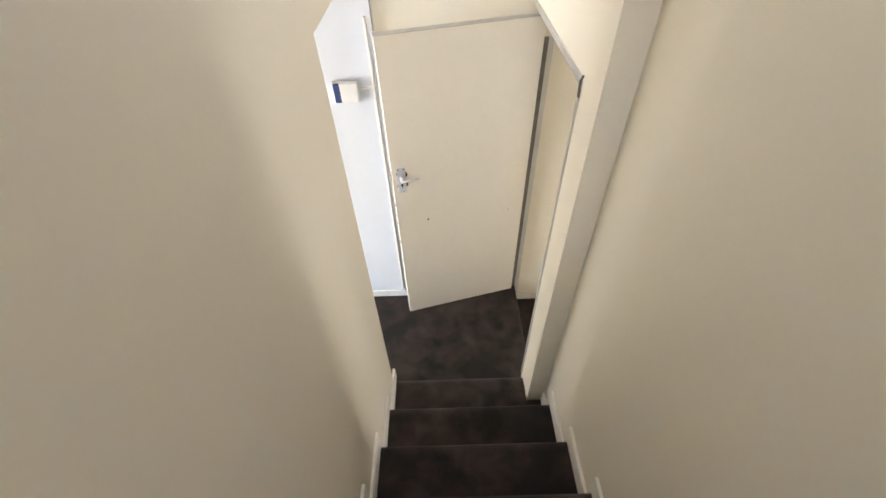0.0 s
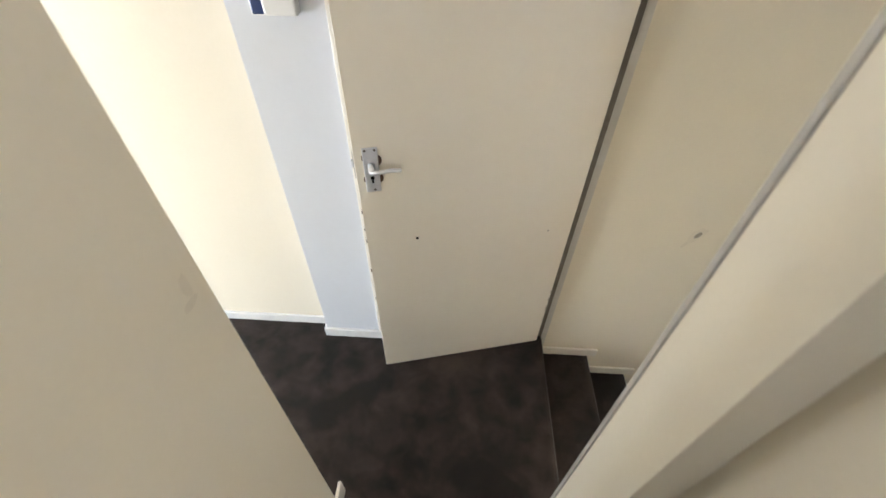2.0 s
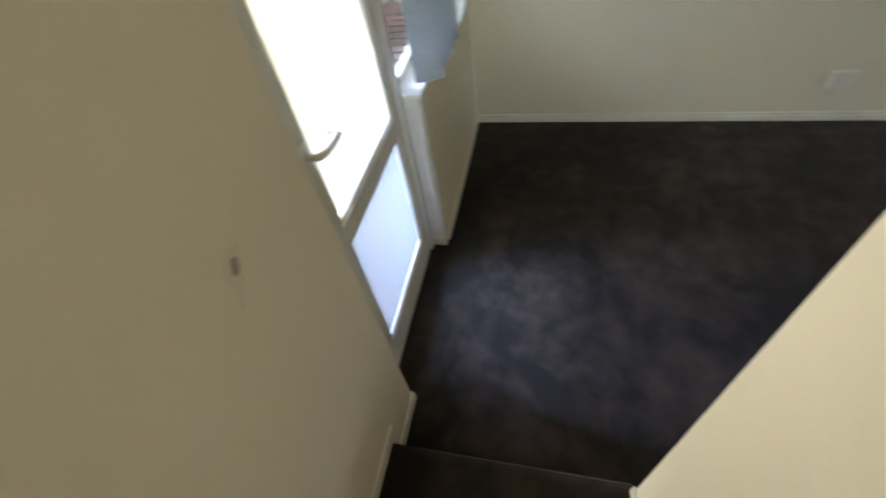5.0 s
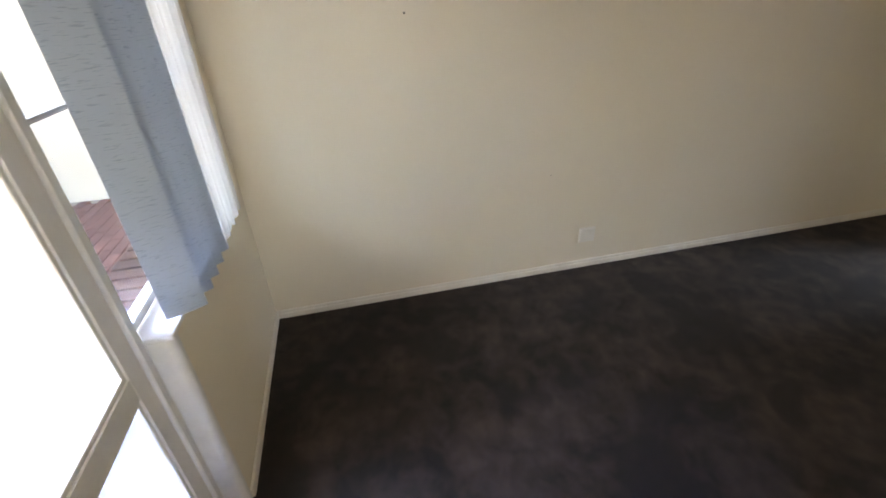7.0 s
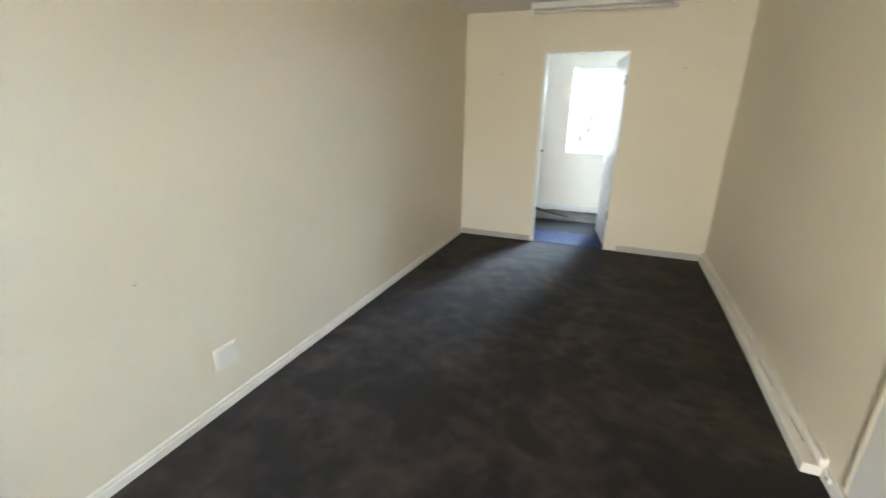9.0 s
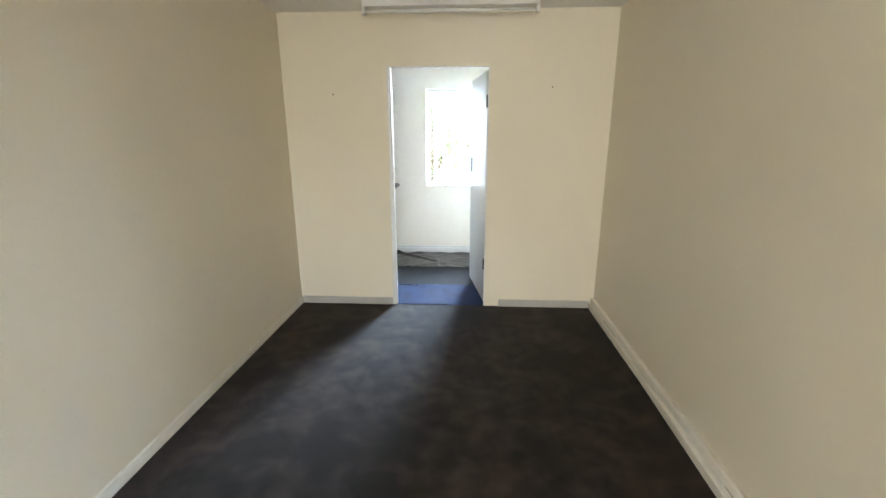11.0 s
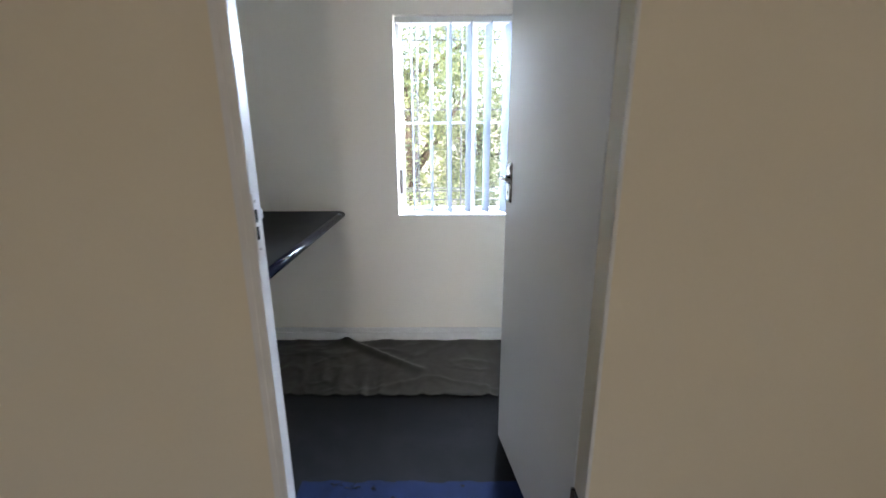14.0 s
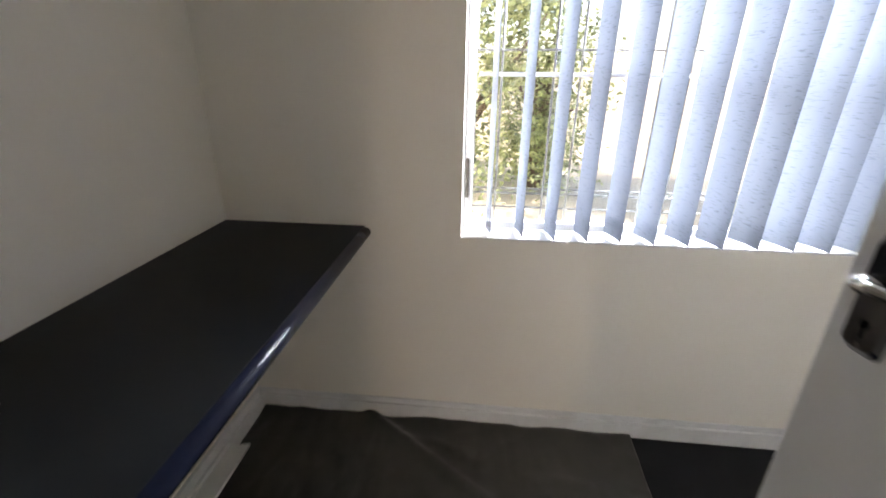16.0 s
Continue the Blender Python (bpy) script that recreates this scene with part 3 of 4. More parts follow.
rod(bm, (WEST + 0.019, -2.575, 0.590), (WEST + 0.030, -2.575, 0.590), 0.006, 10)
rod(bm, (WEST + 0.030, -2.575, 0.590), (WEST + 0.040, -2.572, 0.592), 0.013, 12, 0.010)
part("knob", bm, STEEL, hatch, "small dark knob", smooth=True)
for y, z in ((-2.683, 0.652), (-2.690, 0.118)):
    bm = bmesh.new()
    rod(bm, (WEST + 0.010, y, z), (WEST + 0.026 if z < 0.5 else WEST + 0.028, y, z), 0.005, 10)
    part("screw", bm, PLASTIC, hatch, "white painted screw head")


# ---- landing door ----
def flush_door(name, hinge, edge, z0, z1, side, mat, label, thick=0.04):
    """A plain leaf from hinge to edge; side gives the direction of its thickness."""
    a, b = Vector((*hinge, 0)), Vector((*edge, 0))
    d = (b - a).normalized()
    m = Matrix.Translation(a) @ d.to_track_quat("X", "Z").to_matrix().to_4x4()
    leaf = thing(name, m @ Matrix.Translation((0, 0, z0)), label, "door")
    width = (b - a).length
    y0, y1 = (0, thick) if side > 0 else (-thick, 0)
    part("door_leaf", box(bmesh.new(), 0, width, y0, y1, z0, z1, m=m, bevel=0.003), mat, leaf)
    return leaf, m, width


# local x runs from the hinge to the free edge; the face towards the stairs lies at y = 0
landing_door, LD, LW = flush_door("landing_door", (-3.072, -0.067), (-3.863, -0.263), LAND + 0.006, 2.537, -1, DOOR_CREAM, "cream painted flush door standing ajar over the brown carpet")


def disc(bm, centre, normal, r, thick=0.002, seg=14):
    c, n = Vector(centre), Vector(normal).normalized()
    return rod(bm, c, c + n * thick, r, seg)


ROOM = (LD.to_3x3() @ Vector((0, 1, 0))).normalized()
sgn = 1.0 if ROOM.y < 0 else -1.0
OUT = ROOM * sgn


def on_door(x, z, off=0.0):
    return LD @ Vector((x, 0, z)) + OUT * off


if sgn < 0:
    raise ValueError("door side")
px = LW - 0.052
handle = part("handle_plate", box(bmesh.new(), px - 0.024, px + 0.024, 0, 0.004, 1.686, 1.852, m=LD, bevel=0.003), ALU, landing_door, "pale aluminium lever handle plate")
bm = bmesh.new()
rod(bm, on_door(px, 1.788, 0.003), on_door(px, 1.788, 0.045), 0.011, 14)
tube(bm, [on_door(px + 0.004, 1.788, 0.043), on_door(px - 0.02, 1.790, 0.048), on_door(px - 0.055, 1.792, 0.046), on_door(px - 0.090, 1.787, 0.042)], 0.0066, 10)
part("lever", bm, ALU, handle, "aluminium lever", smooth=True)
bm = bmesh.new()
disc(bm, on_door(px, 1.742, 0.0035), OUT, 0.0065)
box(bm, px - 0.003, px + 0.003, 0.0035, 0.0055, 1.722, 1.742, m=LD)
part("keyhole", bm, DARK, handle)
for sx, sz in ((-0.015, 1.843), (0.015, 1.843), (-0.004, 1.695)):
    bm = bmesh.new()
    disc(bm, on_door(px + sx, sz, 0.0035), OUT, 0.0042, 0.0015, 10)
    part("screw", bm, STEEL, handle)
for cz in (1.805, 1.738):
    bm = bmesh.new()
    ring = [bm.verts.new(on_door(px - 0.020 - 0.015 * math.cos(a), cz + 0.020 * math.sin(a), 0.0012)) for a in (math.pi * i / 12 - math.pi / 2 for i in range(13))]
    bm.faces.new(ring)
    part("bare_cutout", bm, RAW_WOOD, landing_door, "bare wood cutout left by an older lock")
for sx, sz in ((0.026, 1.815), (0.027, 1.735)):
    part("bare_edge", box(bmesh.new(), px + sx - 0.003, px + sx + 0.001, 0, 0.0012, sz - 0.009, sz + 0.009, m=LD), RAW_WOOD, landing_door)
for dx, dz, dr in ((LW - 0.188, 1.447, 0.0055), (0.10, 1.40, 0.0025)):
    bm = bmesh.new()
    disc(bm, on_door(dx, dz, 0.0002), OUT, dr)
    part("drill_hole", bm, DARK, landing_door, "small dark drill hole")
for z, dz, w in ((1.60, 0.007, 0.003), (1.52, 0.004, 0.002), (1.46, 0.006, 0.003), (1.30, 0.008, 0.003), (1.12, 0.005, 0.002)):
    part("chip", box(bmesh.new(), LW - w, LW + 0.0008, -0.02, 0.0008, z - dz, z + dz, m=LD), RAW_WOOD, landing_door, "chipped paint on the door edge")
for z, dz in ((0.86, 0.02), (0.93, 0.012), (0.99, 0.009)):
    part("chip", box(bmesh.new(), -0.001, 0.006, -0.01, 0.0008, z - dz, z + dz, m=LD), SCUFF, landing_door)

part("latch", box(bmesh.new(), LW - 0.001, LW + 0.009, -0.027, -0.013, 1.776, 1.800, m=LD, bevel=0.002), ALU, landing_door, "small bright latch bolt")
part("latch_plate", box(bmesh.new(), LW - 0.001, LW + 0.0018, -0.032, -0.008, 1.735, 1.830, m=LD, bevel=0.0008), STEEL, landing_door, "dark worn latch plate")

part("top_edge", box(bmesh.new(), 0.0, LW, -0.04, 0.001, 2.5372, 2.541, m=LD), FRAME_GREY, landing_door, "bare grey top edge")

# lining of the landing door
# Strip added in the hinge gap to darken it.
structure("door_rebate", boxes((-3.0715, -3.0425, -0.034, 0.10, LAND, 2.44)), REBATE, "rebate behind the hinges, coloured with the shade of the gap", "door frame")
structure("door_lining", boxes((-3.042, -3.012, NORTH - 0.006, NORTH + 0.0005, LAND - 0.18, 2.60), (-3.885, -3.86, -0.05, 0.12, LAND, 2.44), bevel=0.0015), LINING, "pale grey painted door lining round the landing door", "door frame")
structure("door_bead", boxes((-3.921, -3.909, -0.101, -0.0895, LAND + 0.066, 2.57), bevel=0.003), SKIRT, "thin cream bead beside the landing door", "trim")
# Closet floor coloured near-black so the door gap reads as shaded.
structure("floor_closet", boxes((-3.885, -3.03, 0.0, 0.18, 0, LAND - 0.002)), DARK, "floor behind the landing door, near-black as painted shade", "floor")

# metal corner trim round the opening above the lower steps
bm = boxes((-3.136, -3.124, -0.9, -0.07, 2.592, 2.606), (-3.1365, -3.112, -0.9, -0.07, 2.58, 2.592), (-3.136, -3.124, -0.9005, -0.886, LAND + 0.19, 2.6), (-3.116, -3.104, -0.8995, -0.886, LAND, 2.58), bevel=0.002)
structure("opening_trim", bm, TRIM_GREY, "narrow grey metal trim round the opening to the lower steps", "trim")
bm = bmesh.new()
tube(bm, [(-3.132, -0.9035, 2.615), (-3.1385, -0.904, 2.600), (-3.1385, -0.9045, 2.575), (-3.136, -0.904, 2.545)], 0.004, 8)
structure("trim_end", bm, STEEL, "dark bent end of the metal trim", "trim")
bm = bmesh.new()
rod(bm, (-3.118, -0.897, 1.60), (-3.118, -0.880, 1.60), 0.008, 10)
structure("trim_knob", bm, STEEL, "small dark stop on the opening edge", "door stop")

# door chime
chime = thing("door_chime", (-4.06, -0.10, 2.19), "white plastic door chime with a dark blue panel on the wall", "door chime")
part("housing", boxes((-4.085, -3.992, -0.128, -0.09, 2.172, 2.276), bevel=0.006), PLASTIC, chime)
part("panel", boxes((-4.118, -4.083, -0.124, -0.09, 2.174, 2.274), bevel=0.004), BLUE_PANEL, chime, "dark blue side panel")
part("bezel", boxes((-4.122, -4.080, -0.116, -0.09, 2.170, 2.278), bevel=0.003), PLASTIC, chime)
bm = bmesh.new()
tube(bm, [(-3.993, -0.1, 2.235), (-3.95, -0.097, 2.236), (-3.91, -0.096, 2.24), (-3.888, -0.096, 2.241)], 0.0045, 8)
part("wire", bm, SKIRT, chime, "painted-over wire", smooth=True)


def blotch(bm, centre, u, v, ru, rv, seed, lift):
    """A flat ragged stain lying on a wall."""
    c, u, v = Vector(centre), Vector(u), Vector(v)
    n = u.cross(v).normalized()
    rim = []
    for i in range(18):
        a = 2 * math.pi * i / 18
        k = 1 + 0.45 * noise.noise(Vector((math.cos(a) * 1.7, math.sin(a) * 1.7, seed)))
        rim.append(bm.verts.new(c + lift * n + u * (ru * k * math.cos(a)) + v * (rv * k * math.sin(a))))
    bm.faces.new(rim)


def stain(name, parent_name, blobs, mat, label):
    bm = bmesh.new()
    for i, (c, u, v, ru, rv) in enumerate(blobs):
        blotch(bm, c, u, v, ru, rv, i * 3.7 + 1.1, 0.0012 + 0.0003 * i)
    return part(name, bm, mat, bpy.data.objects[parent_name], label)


X, Y, Z = Vector((1, 0, 0)), Vector((0, 1, 0)), Vector((0, 0, 1))
tilt_u, tilt_v = (X * 0.8 + Z * 0.6), (Z * 0.8 - X * 0.6)
slant_u, slant_v = (X * 0.87 - Z * 0.5), (X * 0.5 + Z * 0.87)
stain("scuff_mark", "wall_stair_north", [((-2.520, NORTH, 1.368), X, Z, 0.003, 0.004), ((-2.530, NORTH, 1.345), slant_u, slant_v, 0.011, 0.018)], SCUFF, "dark scuff mark on cream paint")
stain("faint_stain", "wall_stair_north", [((-2.532, NORTH, 1.345), slant_u, slant_v, 0.026, 0.045), ((-2.556, NORTH, 1.300), slant_u, slant_v, 0.010, 0.036)], SCUFF_SOFT, "faint smear on cream paint")
stain("faint_stain", "stair_wall_west", [((STAIR_W, -0.99, 2.08), Y, Z, 0.010, 0.022), ((STAIR_W, -1.00, 2.05), Y, Z, 0.02, 0.008)], SCUFF_SOFT, "faint smear on cream paint")
stain("faint_stain", "wall_west", [((WEST, -2.53, 0.99), Y, Z, 0.04, 0.03), ((WEST, -2.48, 1.02), Y, Z, 0.012, 0.01)], SCUFF_SOFT, "faint smear on cream paint")


def nail(at, normal, k=1.0):
    bm = bmesh.new()
    a, n = Vector(at), Vector(normal)
    rod(bm, a - n * 0.004, a + n * 0.012 * k, 0.0022 * k, 8)
    rod(bm, a + n * 0.010 * k, a + n * 0.013 * k, 0.0058 * k, 10)
    return tagged(obj_from("nail", bm, STEEL), "small dark nail in the cream wall", "nail", "nails in the walls")


nail((0, -1.011, 1.782), (-1, 0, 0))
nail((-0.418, SOUTH, 1.829), (0, 1, 0))
nail((-2.185, SOUTH, 1.872), (0, 1, 0))
nail((0, -1.93, 0.79), (-1, 0, 0), 0.5)

# socket cover on the long wall
cover = thing("socket_cover", (-0.005, -2.273, 0.226), "square white blank socket cover on the cream wall", "socket cover")
part("frame", boxes((-0.014, 0, -2.337, -2.210, 0.224, 0.340), bevel=0.003), COVER_CREAM, cover)
part("plate", boxes((-0.018, -0.006, -2.330, -2.217, 0.231, 0.333), bevel=0.003), COVER_CREAM, cover)


# ---- glazed door ----
def glazed_door(name, x0, x1, label, with_handle):
    d = thing(name, ((x0 + x1) / 2, GLAZED + 0.02, 0), label, "door")
    y0, y1 = GLAZED, GLAZED + 0.042
    st = 0.078
    px0, px1 = x0 + st, x1 - st
    part("stile", boxes((x0, px0, y0, y1, 0.012, 2.0), bevel=0.003), FRAME_WHITE, d)
    part("stile", boxes((px1, x1, y0, y1, 0.012, 2.0), bevel=0.003), FRAME_WHITE, d)
    part("bottom_rail", boxes((px0, px1, y0, y1, 0.012, 0.172), bevel=0.003), FRAME_WHITE, d)
    part("middle_rail", boxes((px0, px1, y0, y1, 0.842, 0.925), bevel=0.003), FRAME_WHITE, d)
    part("top_rail", boxes((px0, px1, y0, y1, 1.91, 2.0), bevel=0.003), FRAME_WHITE, d)
    for z0, z1 in ((0.172, 0.842), (0.925, 1.91)):
        b = 0.018
        bead = boxes((px0, px1, y0 + 0.006, y0 + 0.022, z0, z0 + b), (px0, px1, y0 + 0.006, y0 + 0.022, z1 - b, z1), (px0, px0 + b, y0 + 0.006, y0 + 0.022, z0 + b, z1 - b), (px1 - b, px1, y0 + 0.006, y0 + 0.022, z0 + b, z1 - b), bevel=0.003)
        part("glazing_bead", bead, FRAME_WHITE, d)
        pane = part("pane", boxes((px0 + 0.004, px1 - 0.004, y0 + 0.024, y0 + 0.028, z0 + 0.004, z1 - 0.004)), GLASS if with_handle and z0 > 0.9 else FROST, d, "clear glass with a net behind" if with_handle and z0 > 0.9 else "frosted glass glowing with daylight")
        pane.visible_shadow = False
    if with_handle:
        hx = px0 - 0.035
        h = part("handle_plate", boxes((hx - 0.02, hx + 0.02, y0 - 0.006, y0, 1.12, 1.28), bevel=0.003), PLASTIC, d, "white handle plate")
        bm = bmesh.new()
        rod(bm, (hx, y0 - 0.004, 1.235), (hx, y0 - 0.05, 1.235), 0.010, 12)
        tube(bm, [(hx, y0 - 0.045, 1.235), (hx + 0.03, y0 - 0.055, 1.23), (hx + 0.09, y0 - 0.055, 1.225), (hx + 0.120, y0 - 0.052, 1.225), (hx + 0.132, y0 - 0.03, 1.225), (hx + 0.132, y0 - 0.012, 1.225)], 0.0105, 10)
        part("lever", bm, PLASTIC, h, "bent white lever", smooth=True)
    bm = boxes((x1 + 0.004, x1 + 0.04, y0 - 0.012, y1 + 0.03, 0, 2.04), (x0 - 0.04, x0 - 0.004, y0 - 0.012, y1 + 0.03, 0, 2.04), (x0 - 0.04, x1 + 0.04, y0 - 0.012, y1 + 0.03, 2.005, 2.04), bevel=0.003)
    part("door_frame", bm, FRAME_WHITE, d)
    part("threshold", boxes((x0 - 0.04, x1 + 0.04, y0 + 0.0, y1 + 0.06, -0.05, 0.011)), FRAME_GREY, d)
    return d


glazed_door("glazed_door", -2.118, -1.336, "white door with netted upper pane, frosted lower pane and lever", True)
glazed_door("glazed_door", -6.83, -6.115, "white glazed door of the far room", False)
for x0, x1 in ((-2.118, -1.336),):
    bm = bmesh.new()
    zs, xs = (0.89, 1.94), 40
    rows2 = []
    for i in range(xs + 1):
        x = x0 + 0.055 + (x1 - x0 - 0.11) * i / xs
        y = GLAZED + 0.068 + 0.014 * math.sin(x * 41) + 0.007 * math.sin(x * 83 + 1)
        rows2.append([bm.verts.new((x, y, z)) for z in zs])
    for a, b in zip(rows2, rows2[1:]):
        bm.faces.new((a[0], b[0], b[1], a[1]))
    net = tagged(obj_from("door_curtain", bm, DOOR_NET, True), "white net curtain hanging behind the upper door pane", "curtain")
    net.visible_shadow = False


# ---- window of the carpeted room ----
def steel_window(name, x0, x1, z0, z1, y, mullions, transoms, label):
    w = thing(name, ((x0 + x1) / 2, y, z0), label, "window", kind="structure")
    f = 0.03
    bm = boxes((x0, x0 + f, y - 0.02, y + 0.02, z0, z1), (x1 - f, x1, y - 0.02, y + 0.02, z0, z1), (x0 + f, x1 - f, y - 0.02, y + 0.02, z0, z0 + f), (x0 + f, x1 - f, y - 0.02, y + 0.02, z1 - f, z1), bevel=0.003)
    part("window_frame", bm, FRAME_WHITE, w)
    xs = [x0 + f, *sorted(mullions), x1 - f]
    zs = [z0 + f, *transoms, z1 - f]
    for mx in mullions:
        part("mullion", boxes((mx - 0.014, mx + 0.014, y - 0.018, y + 0.018, z0 + f, z1 - f), bevel=0.002), FRAME_WHITE, w)
    for tz in transoms:
        for xa, xb in zip(xs, xs[1:]):
            part("transom", boxes((xa + 0.014, xb - 0.014, y - 0.016, y + 0.016, tz - 0.007, tz + 0.007), bevel=0.002), FRAME_WHITE, w)
    for xa, xb in zip(xs, xs[1:]):
        for za, zb in zip(zs, zs[1:]):
            g = part("pane", boxes((xa, xb, y - 0.002, y + 0.002, za, zb)), GLASS, w)
            g.visible_shadow = False
    return w


def slat_mesh(bm, centre, angle, width, z0, z1, bow=0.006):
    """One vertical blind slat, slightly bowed, with a doubled hem."""
    c = Vector((centre[0], centre[1], 0))
    d = Vector((math.sin(angle), -math.cos(angle), 0))
    n = Vector((d.y, -d.x, 0))
    k = 6
    for off in (0.0, 0.0012):
        cols = []
        for i in range(k + 1):
            s = i / k - 0.5
            p = c + d * (width * s) + n * (bow * (1 - 4 * s * s) + off)
            cols.append([bm.verts.new(p + Vector((0, 0, z))) for z in ((z0, z1) if off == 0 else (z0 - 0.001, z0 + 0.075))])
        for a, b in zip(cols, cols[1:]):
            bm.faces.new((a[0], b[0], b[1], a[1]))


def vertical_blind(name, rows, width, z0, z1, rail, cloth, label):
    b = thing(name, (rows[0][0], rows[0][1], z0), label, "blind")
    part("headrail", boxes(rail, bevel=0.004), PLASTIC, b)
    for x, y, angle in rows:
        bm = bmesh.new()
        slat_mesh(bm, (x, y), angle, width, z0 + random.uniform(-0.004, 0.004), z1)
        part("slat", bm, cloth, b, smooth=True)
    return b


steel_window("window_1", -1.289, -0.34, 0.97, 2.12, 0.13, [-0.80], [1.62], "white framed window beside the glazed door")
structure("window_sill_1", boxes((-1.292, -0.34, -0.006, 0.11, 0.945, 0.965), bevel=0.005), SKIRT_WHITE, "white plaster window sill", "window sill")
brick_sill = thing("brick_sill", (-0.8, 0.25, 0.945), "dark red brick sill outside the window with pale mortar", "window sill", kind="structure")
part("mortar", boxes((-1.288, -0.341, 0.153, 0.330, 0.946, 0.958)), PALE_WALL, brick_sill, "pale mortar bed")
for k in range(12):
    part("brick", boxes((-1.286 + 0.079 * k, -1.221 + 0.079 * k, 0.156, 0.345, 0.950, 0.972), bevel=0.004), SILL_BRICK, brick_sill)
blind_rows = [(-1.187 + 0.095 * i, -0.026, radians(26 + 2 * i)) for i in range(5)]
vertical_blind("vertical_blind", blind_rows, 0.127, 0.972, 2.20, (-1.25, -0.05, -0.05, -0.005, 2.20, 2.24), ROOM_SLAT, "pale blue-grey fabric vertical blind drawn half open")
bm = bmesh.new()
cols = []
for i in range(61):
    u = i / 60
    x = -0.80 + 0.47 * u
    y = -0.052 + 0.014 * math.sin(u * 30) + 0.006 * math.sin(u * 71)
    zb = 0.985 - 0.018 * abs(math.sin(u * math.pi * 9)) - 0.02 * (1 - u)
    cols.append([bm.verts.new((x, y, z)) for z in (zb, zb + 0.05, 1.5, 2.19)])
for a, b in zip(cols, cols[1:]):
    for k in range(3):
        bm.faces.new((a[k], b[k], b[k + 1], a[k + 1]))
tagged(obj_from("net_curtain", bm, LACE, True), "white net curtain with a scalloped lace hem at the window", "curtain")

# ---- ceiling light ----
batten = thing("tube_light", (-1.38, -5.55, 2.40), "white fluorescent tube batten, unlit, on the ceiling", "ceiling light")
part("channel", boxes((-2.015, -0.750, -5.578, -5.518, 2.388, CEILING), bevel=0.004), PLASTIC, batten)
for x in (-2.015, -0.775):
    part("lamp_holder", boxes((x, x + 0.025, -5.572, -5.524, 2.340, 2.402), bevel=0.004), PLASTIC, batten)
bm = bmesh.new()
rod(bm, (-1.99, -5.548, 2.362), (-0.775, -5.548, 2.362), 0.013, 14)
part("tube", bm, PLASTIC, batten, "unlit glass tube", smooth=True)

# ---- office doorway ----
structure("office_door_frame", boxes((-0.896, -0.876, -5.876, SOUTH + 0.004, 0, 2.03), (-0.876, -0.859, SOUTH + 0.0005, SOUTH + 0.004, 0, 2.05),  (-0.884, -0.876, OFF_N - 0.002, -5.876, 0, 2.036), (-1.689, -0.876, -5.876, SOUTH + 0.002, 2.03, 2.036),
          (-0.860, -0.838, OFF_N - 0.022, OFF_N - 0.012, 0, 2.06), (-1.689, -0.876, OFF_N - 0.022, OFF_N, 2.036, 2.06), bevel=0.002), FRAME_WHITE, "white painted steel frame of the office doorway", "door frame")
structure("door_reveal", boxes((-1.689, -1.6825, -5.935, SOUTH - 0.004, 0, 2.03), (-1.76, -1.689, -5.935, OFF_N - 0.0125, 0, 2.03)), CREAM, "cream painted reveal beside the hinges of the office door", "door frame")
structure("reveal_bead", boxes((-1.690, -1.680, SOUTH - 0.0035, SOUTH + 0.003, 0, 2.03), bevel=0.002), FRAME_WHITE, "narrow white corner bead of the office doorway", "trim")
strike = thing("strike_plate", (-0.896, -5.85, 1.15), "painted steel strike plate with two latch holes on the door frame", "strike plate")
part("plate", boxes((-0.8978, -0.8955, -5.860, SOUTH + 0.001, 1.135, 1.285), bevel=0.001), FRAME_WHITE, strike)
part("latch_hole", boxes((-0.8990, -0.8975, -5.849, -5.838, 1.222, 1.250)), DARK, strike)
part("bolt_hole", boxes((-0.8990, -0.8975, -5.848, -5.838, 1.182, 1.212)), DARK, strike)
part("lip", boxes((-0.8995, -0.8965, -5.8755, -5.8495, 1.226, 1.248), bevel=0.001), ALU, strike, "dull steel latch lip")
for z in (1.268, 1.160):
    bm = bmesh.new()
    rod(bm, (-0.8975, -5.846, z), (-0.8988, -5.846, z), 0.0035, 10)
    part("screw", bm, SKIRT_GREY, strike)

office_door, OD, OW = flush_door("office_door", (-1.679, -5.922), (-1.558, -6.652), 0.012, 2.018, -1, DOOR_WHITE, "glossy white flush door standing open into the office")
FACE = (OD.to_3x3() @ Vector((0, 1, 0))).normalized()
if FACE.x < 0:
    raise ValueError("office door side")


def od(x, z, off):
    return OD @ Vector((x, off, z))


hx = OW - 0.050
bm = bmesh.new()
rim = []
for cx, cz, a0 in ((0.011, 0.068, 0), (-0.011, 0.068, 90), (-0.011, -0.068, 180), (0.011, -0.068, 270)):
    rim += [(cx + 0.013 * math.cos(radians(a0 + 15 * k)), cz + 0.011 * math.sin(radians(a0 + 15 * k))) for k in range(7)]
low, high = ([bm.verts.new(OD @ Vector((hx + u * f, y, 1.216 + v * f))) for u, v in rim] for y, f in ((0.0, 1.0), (0.010, 0.86)))
for k in range(len(rim)):
    bm.faces.new((low[k], low[(k + 1) % len(rim)], high[(k + 1) % len(rim)], high[k]))
bm.faces.new(high)
hp = part("handle_plate", bm, PLATE_DARK, office_door, "dark polished metal handle plate")
bm = bmesh.new()
rod(bm, od(hx, 1.236, 0.006), od(hx, 1.236, 0.042), 0.010, 14)
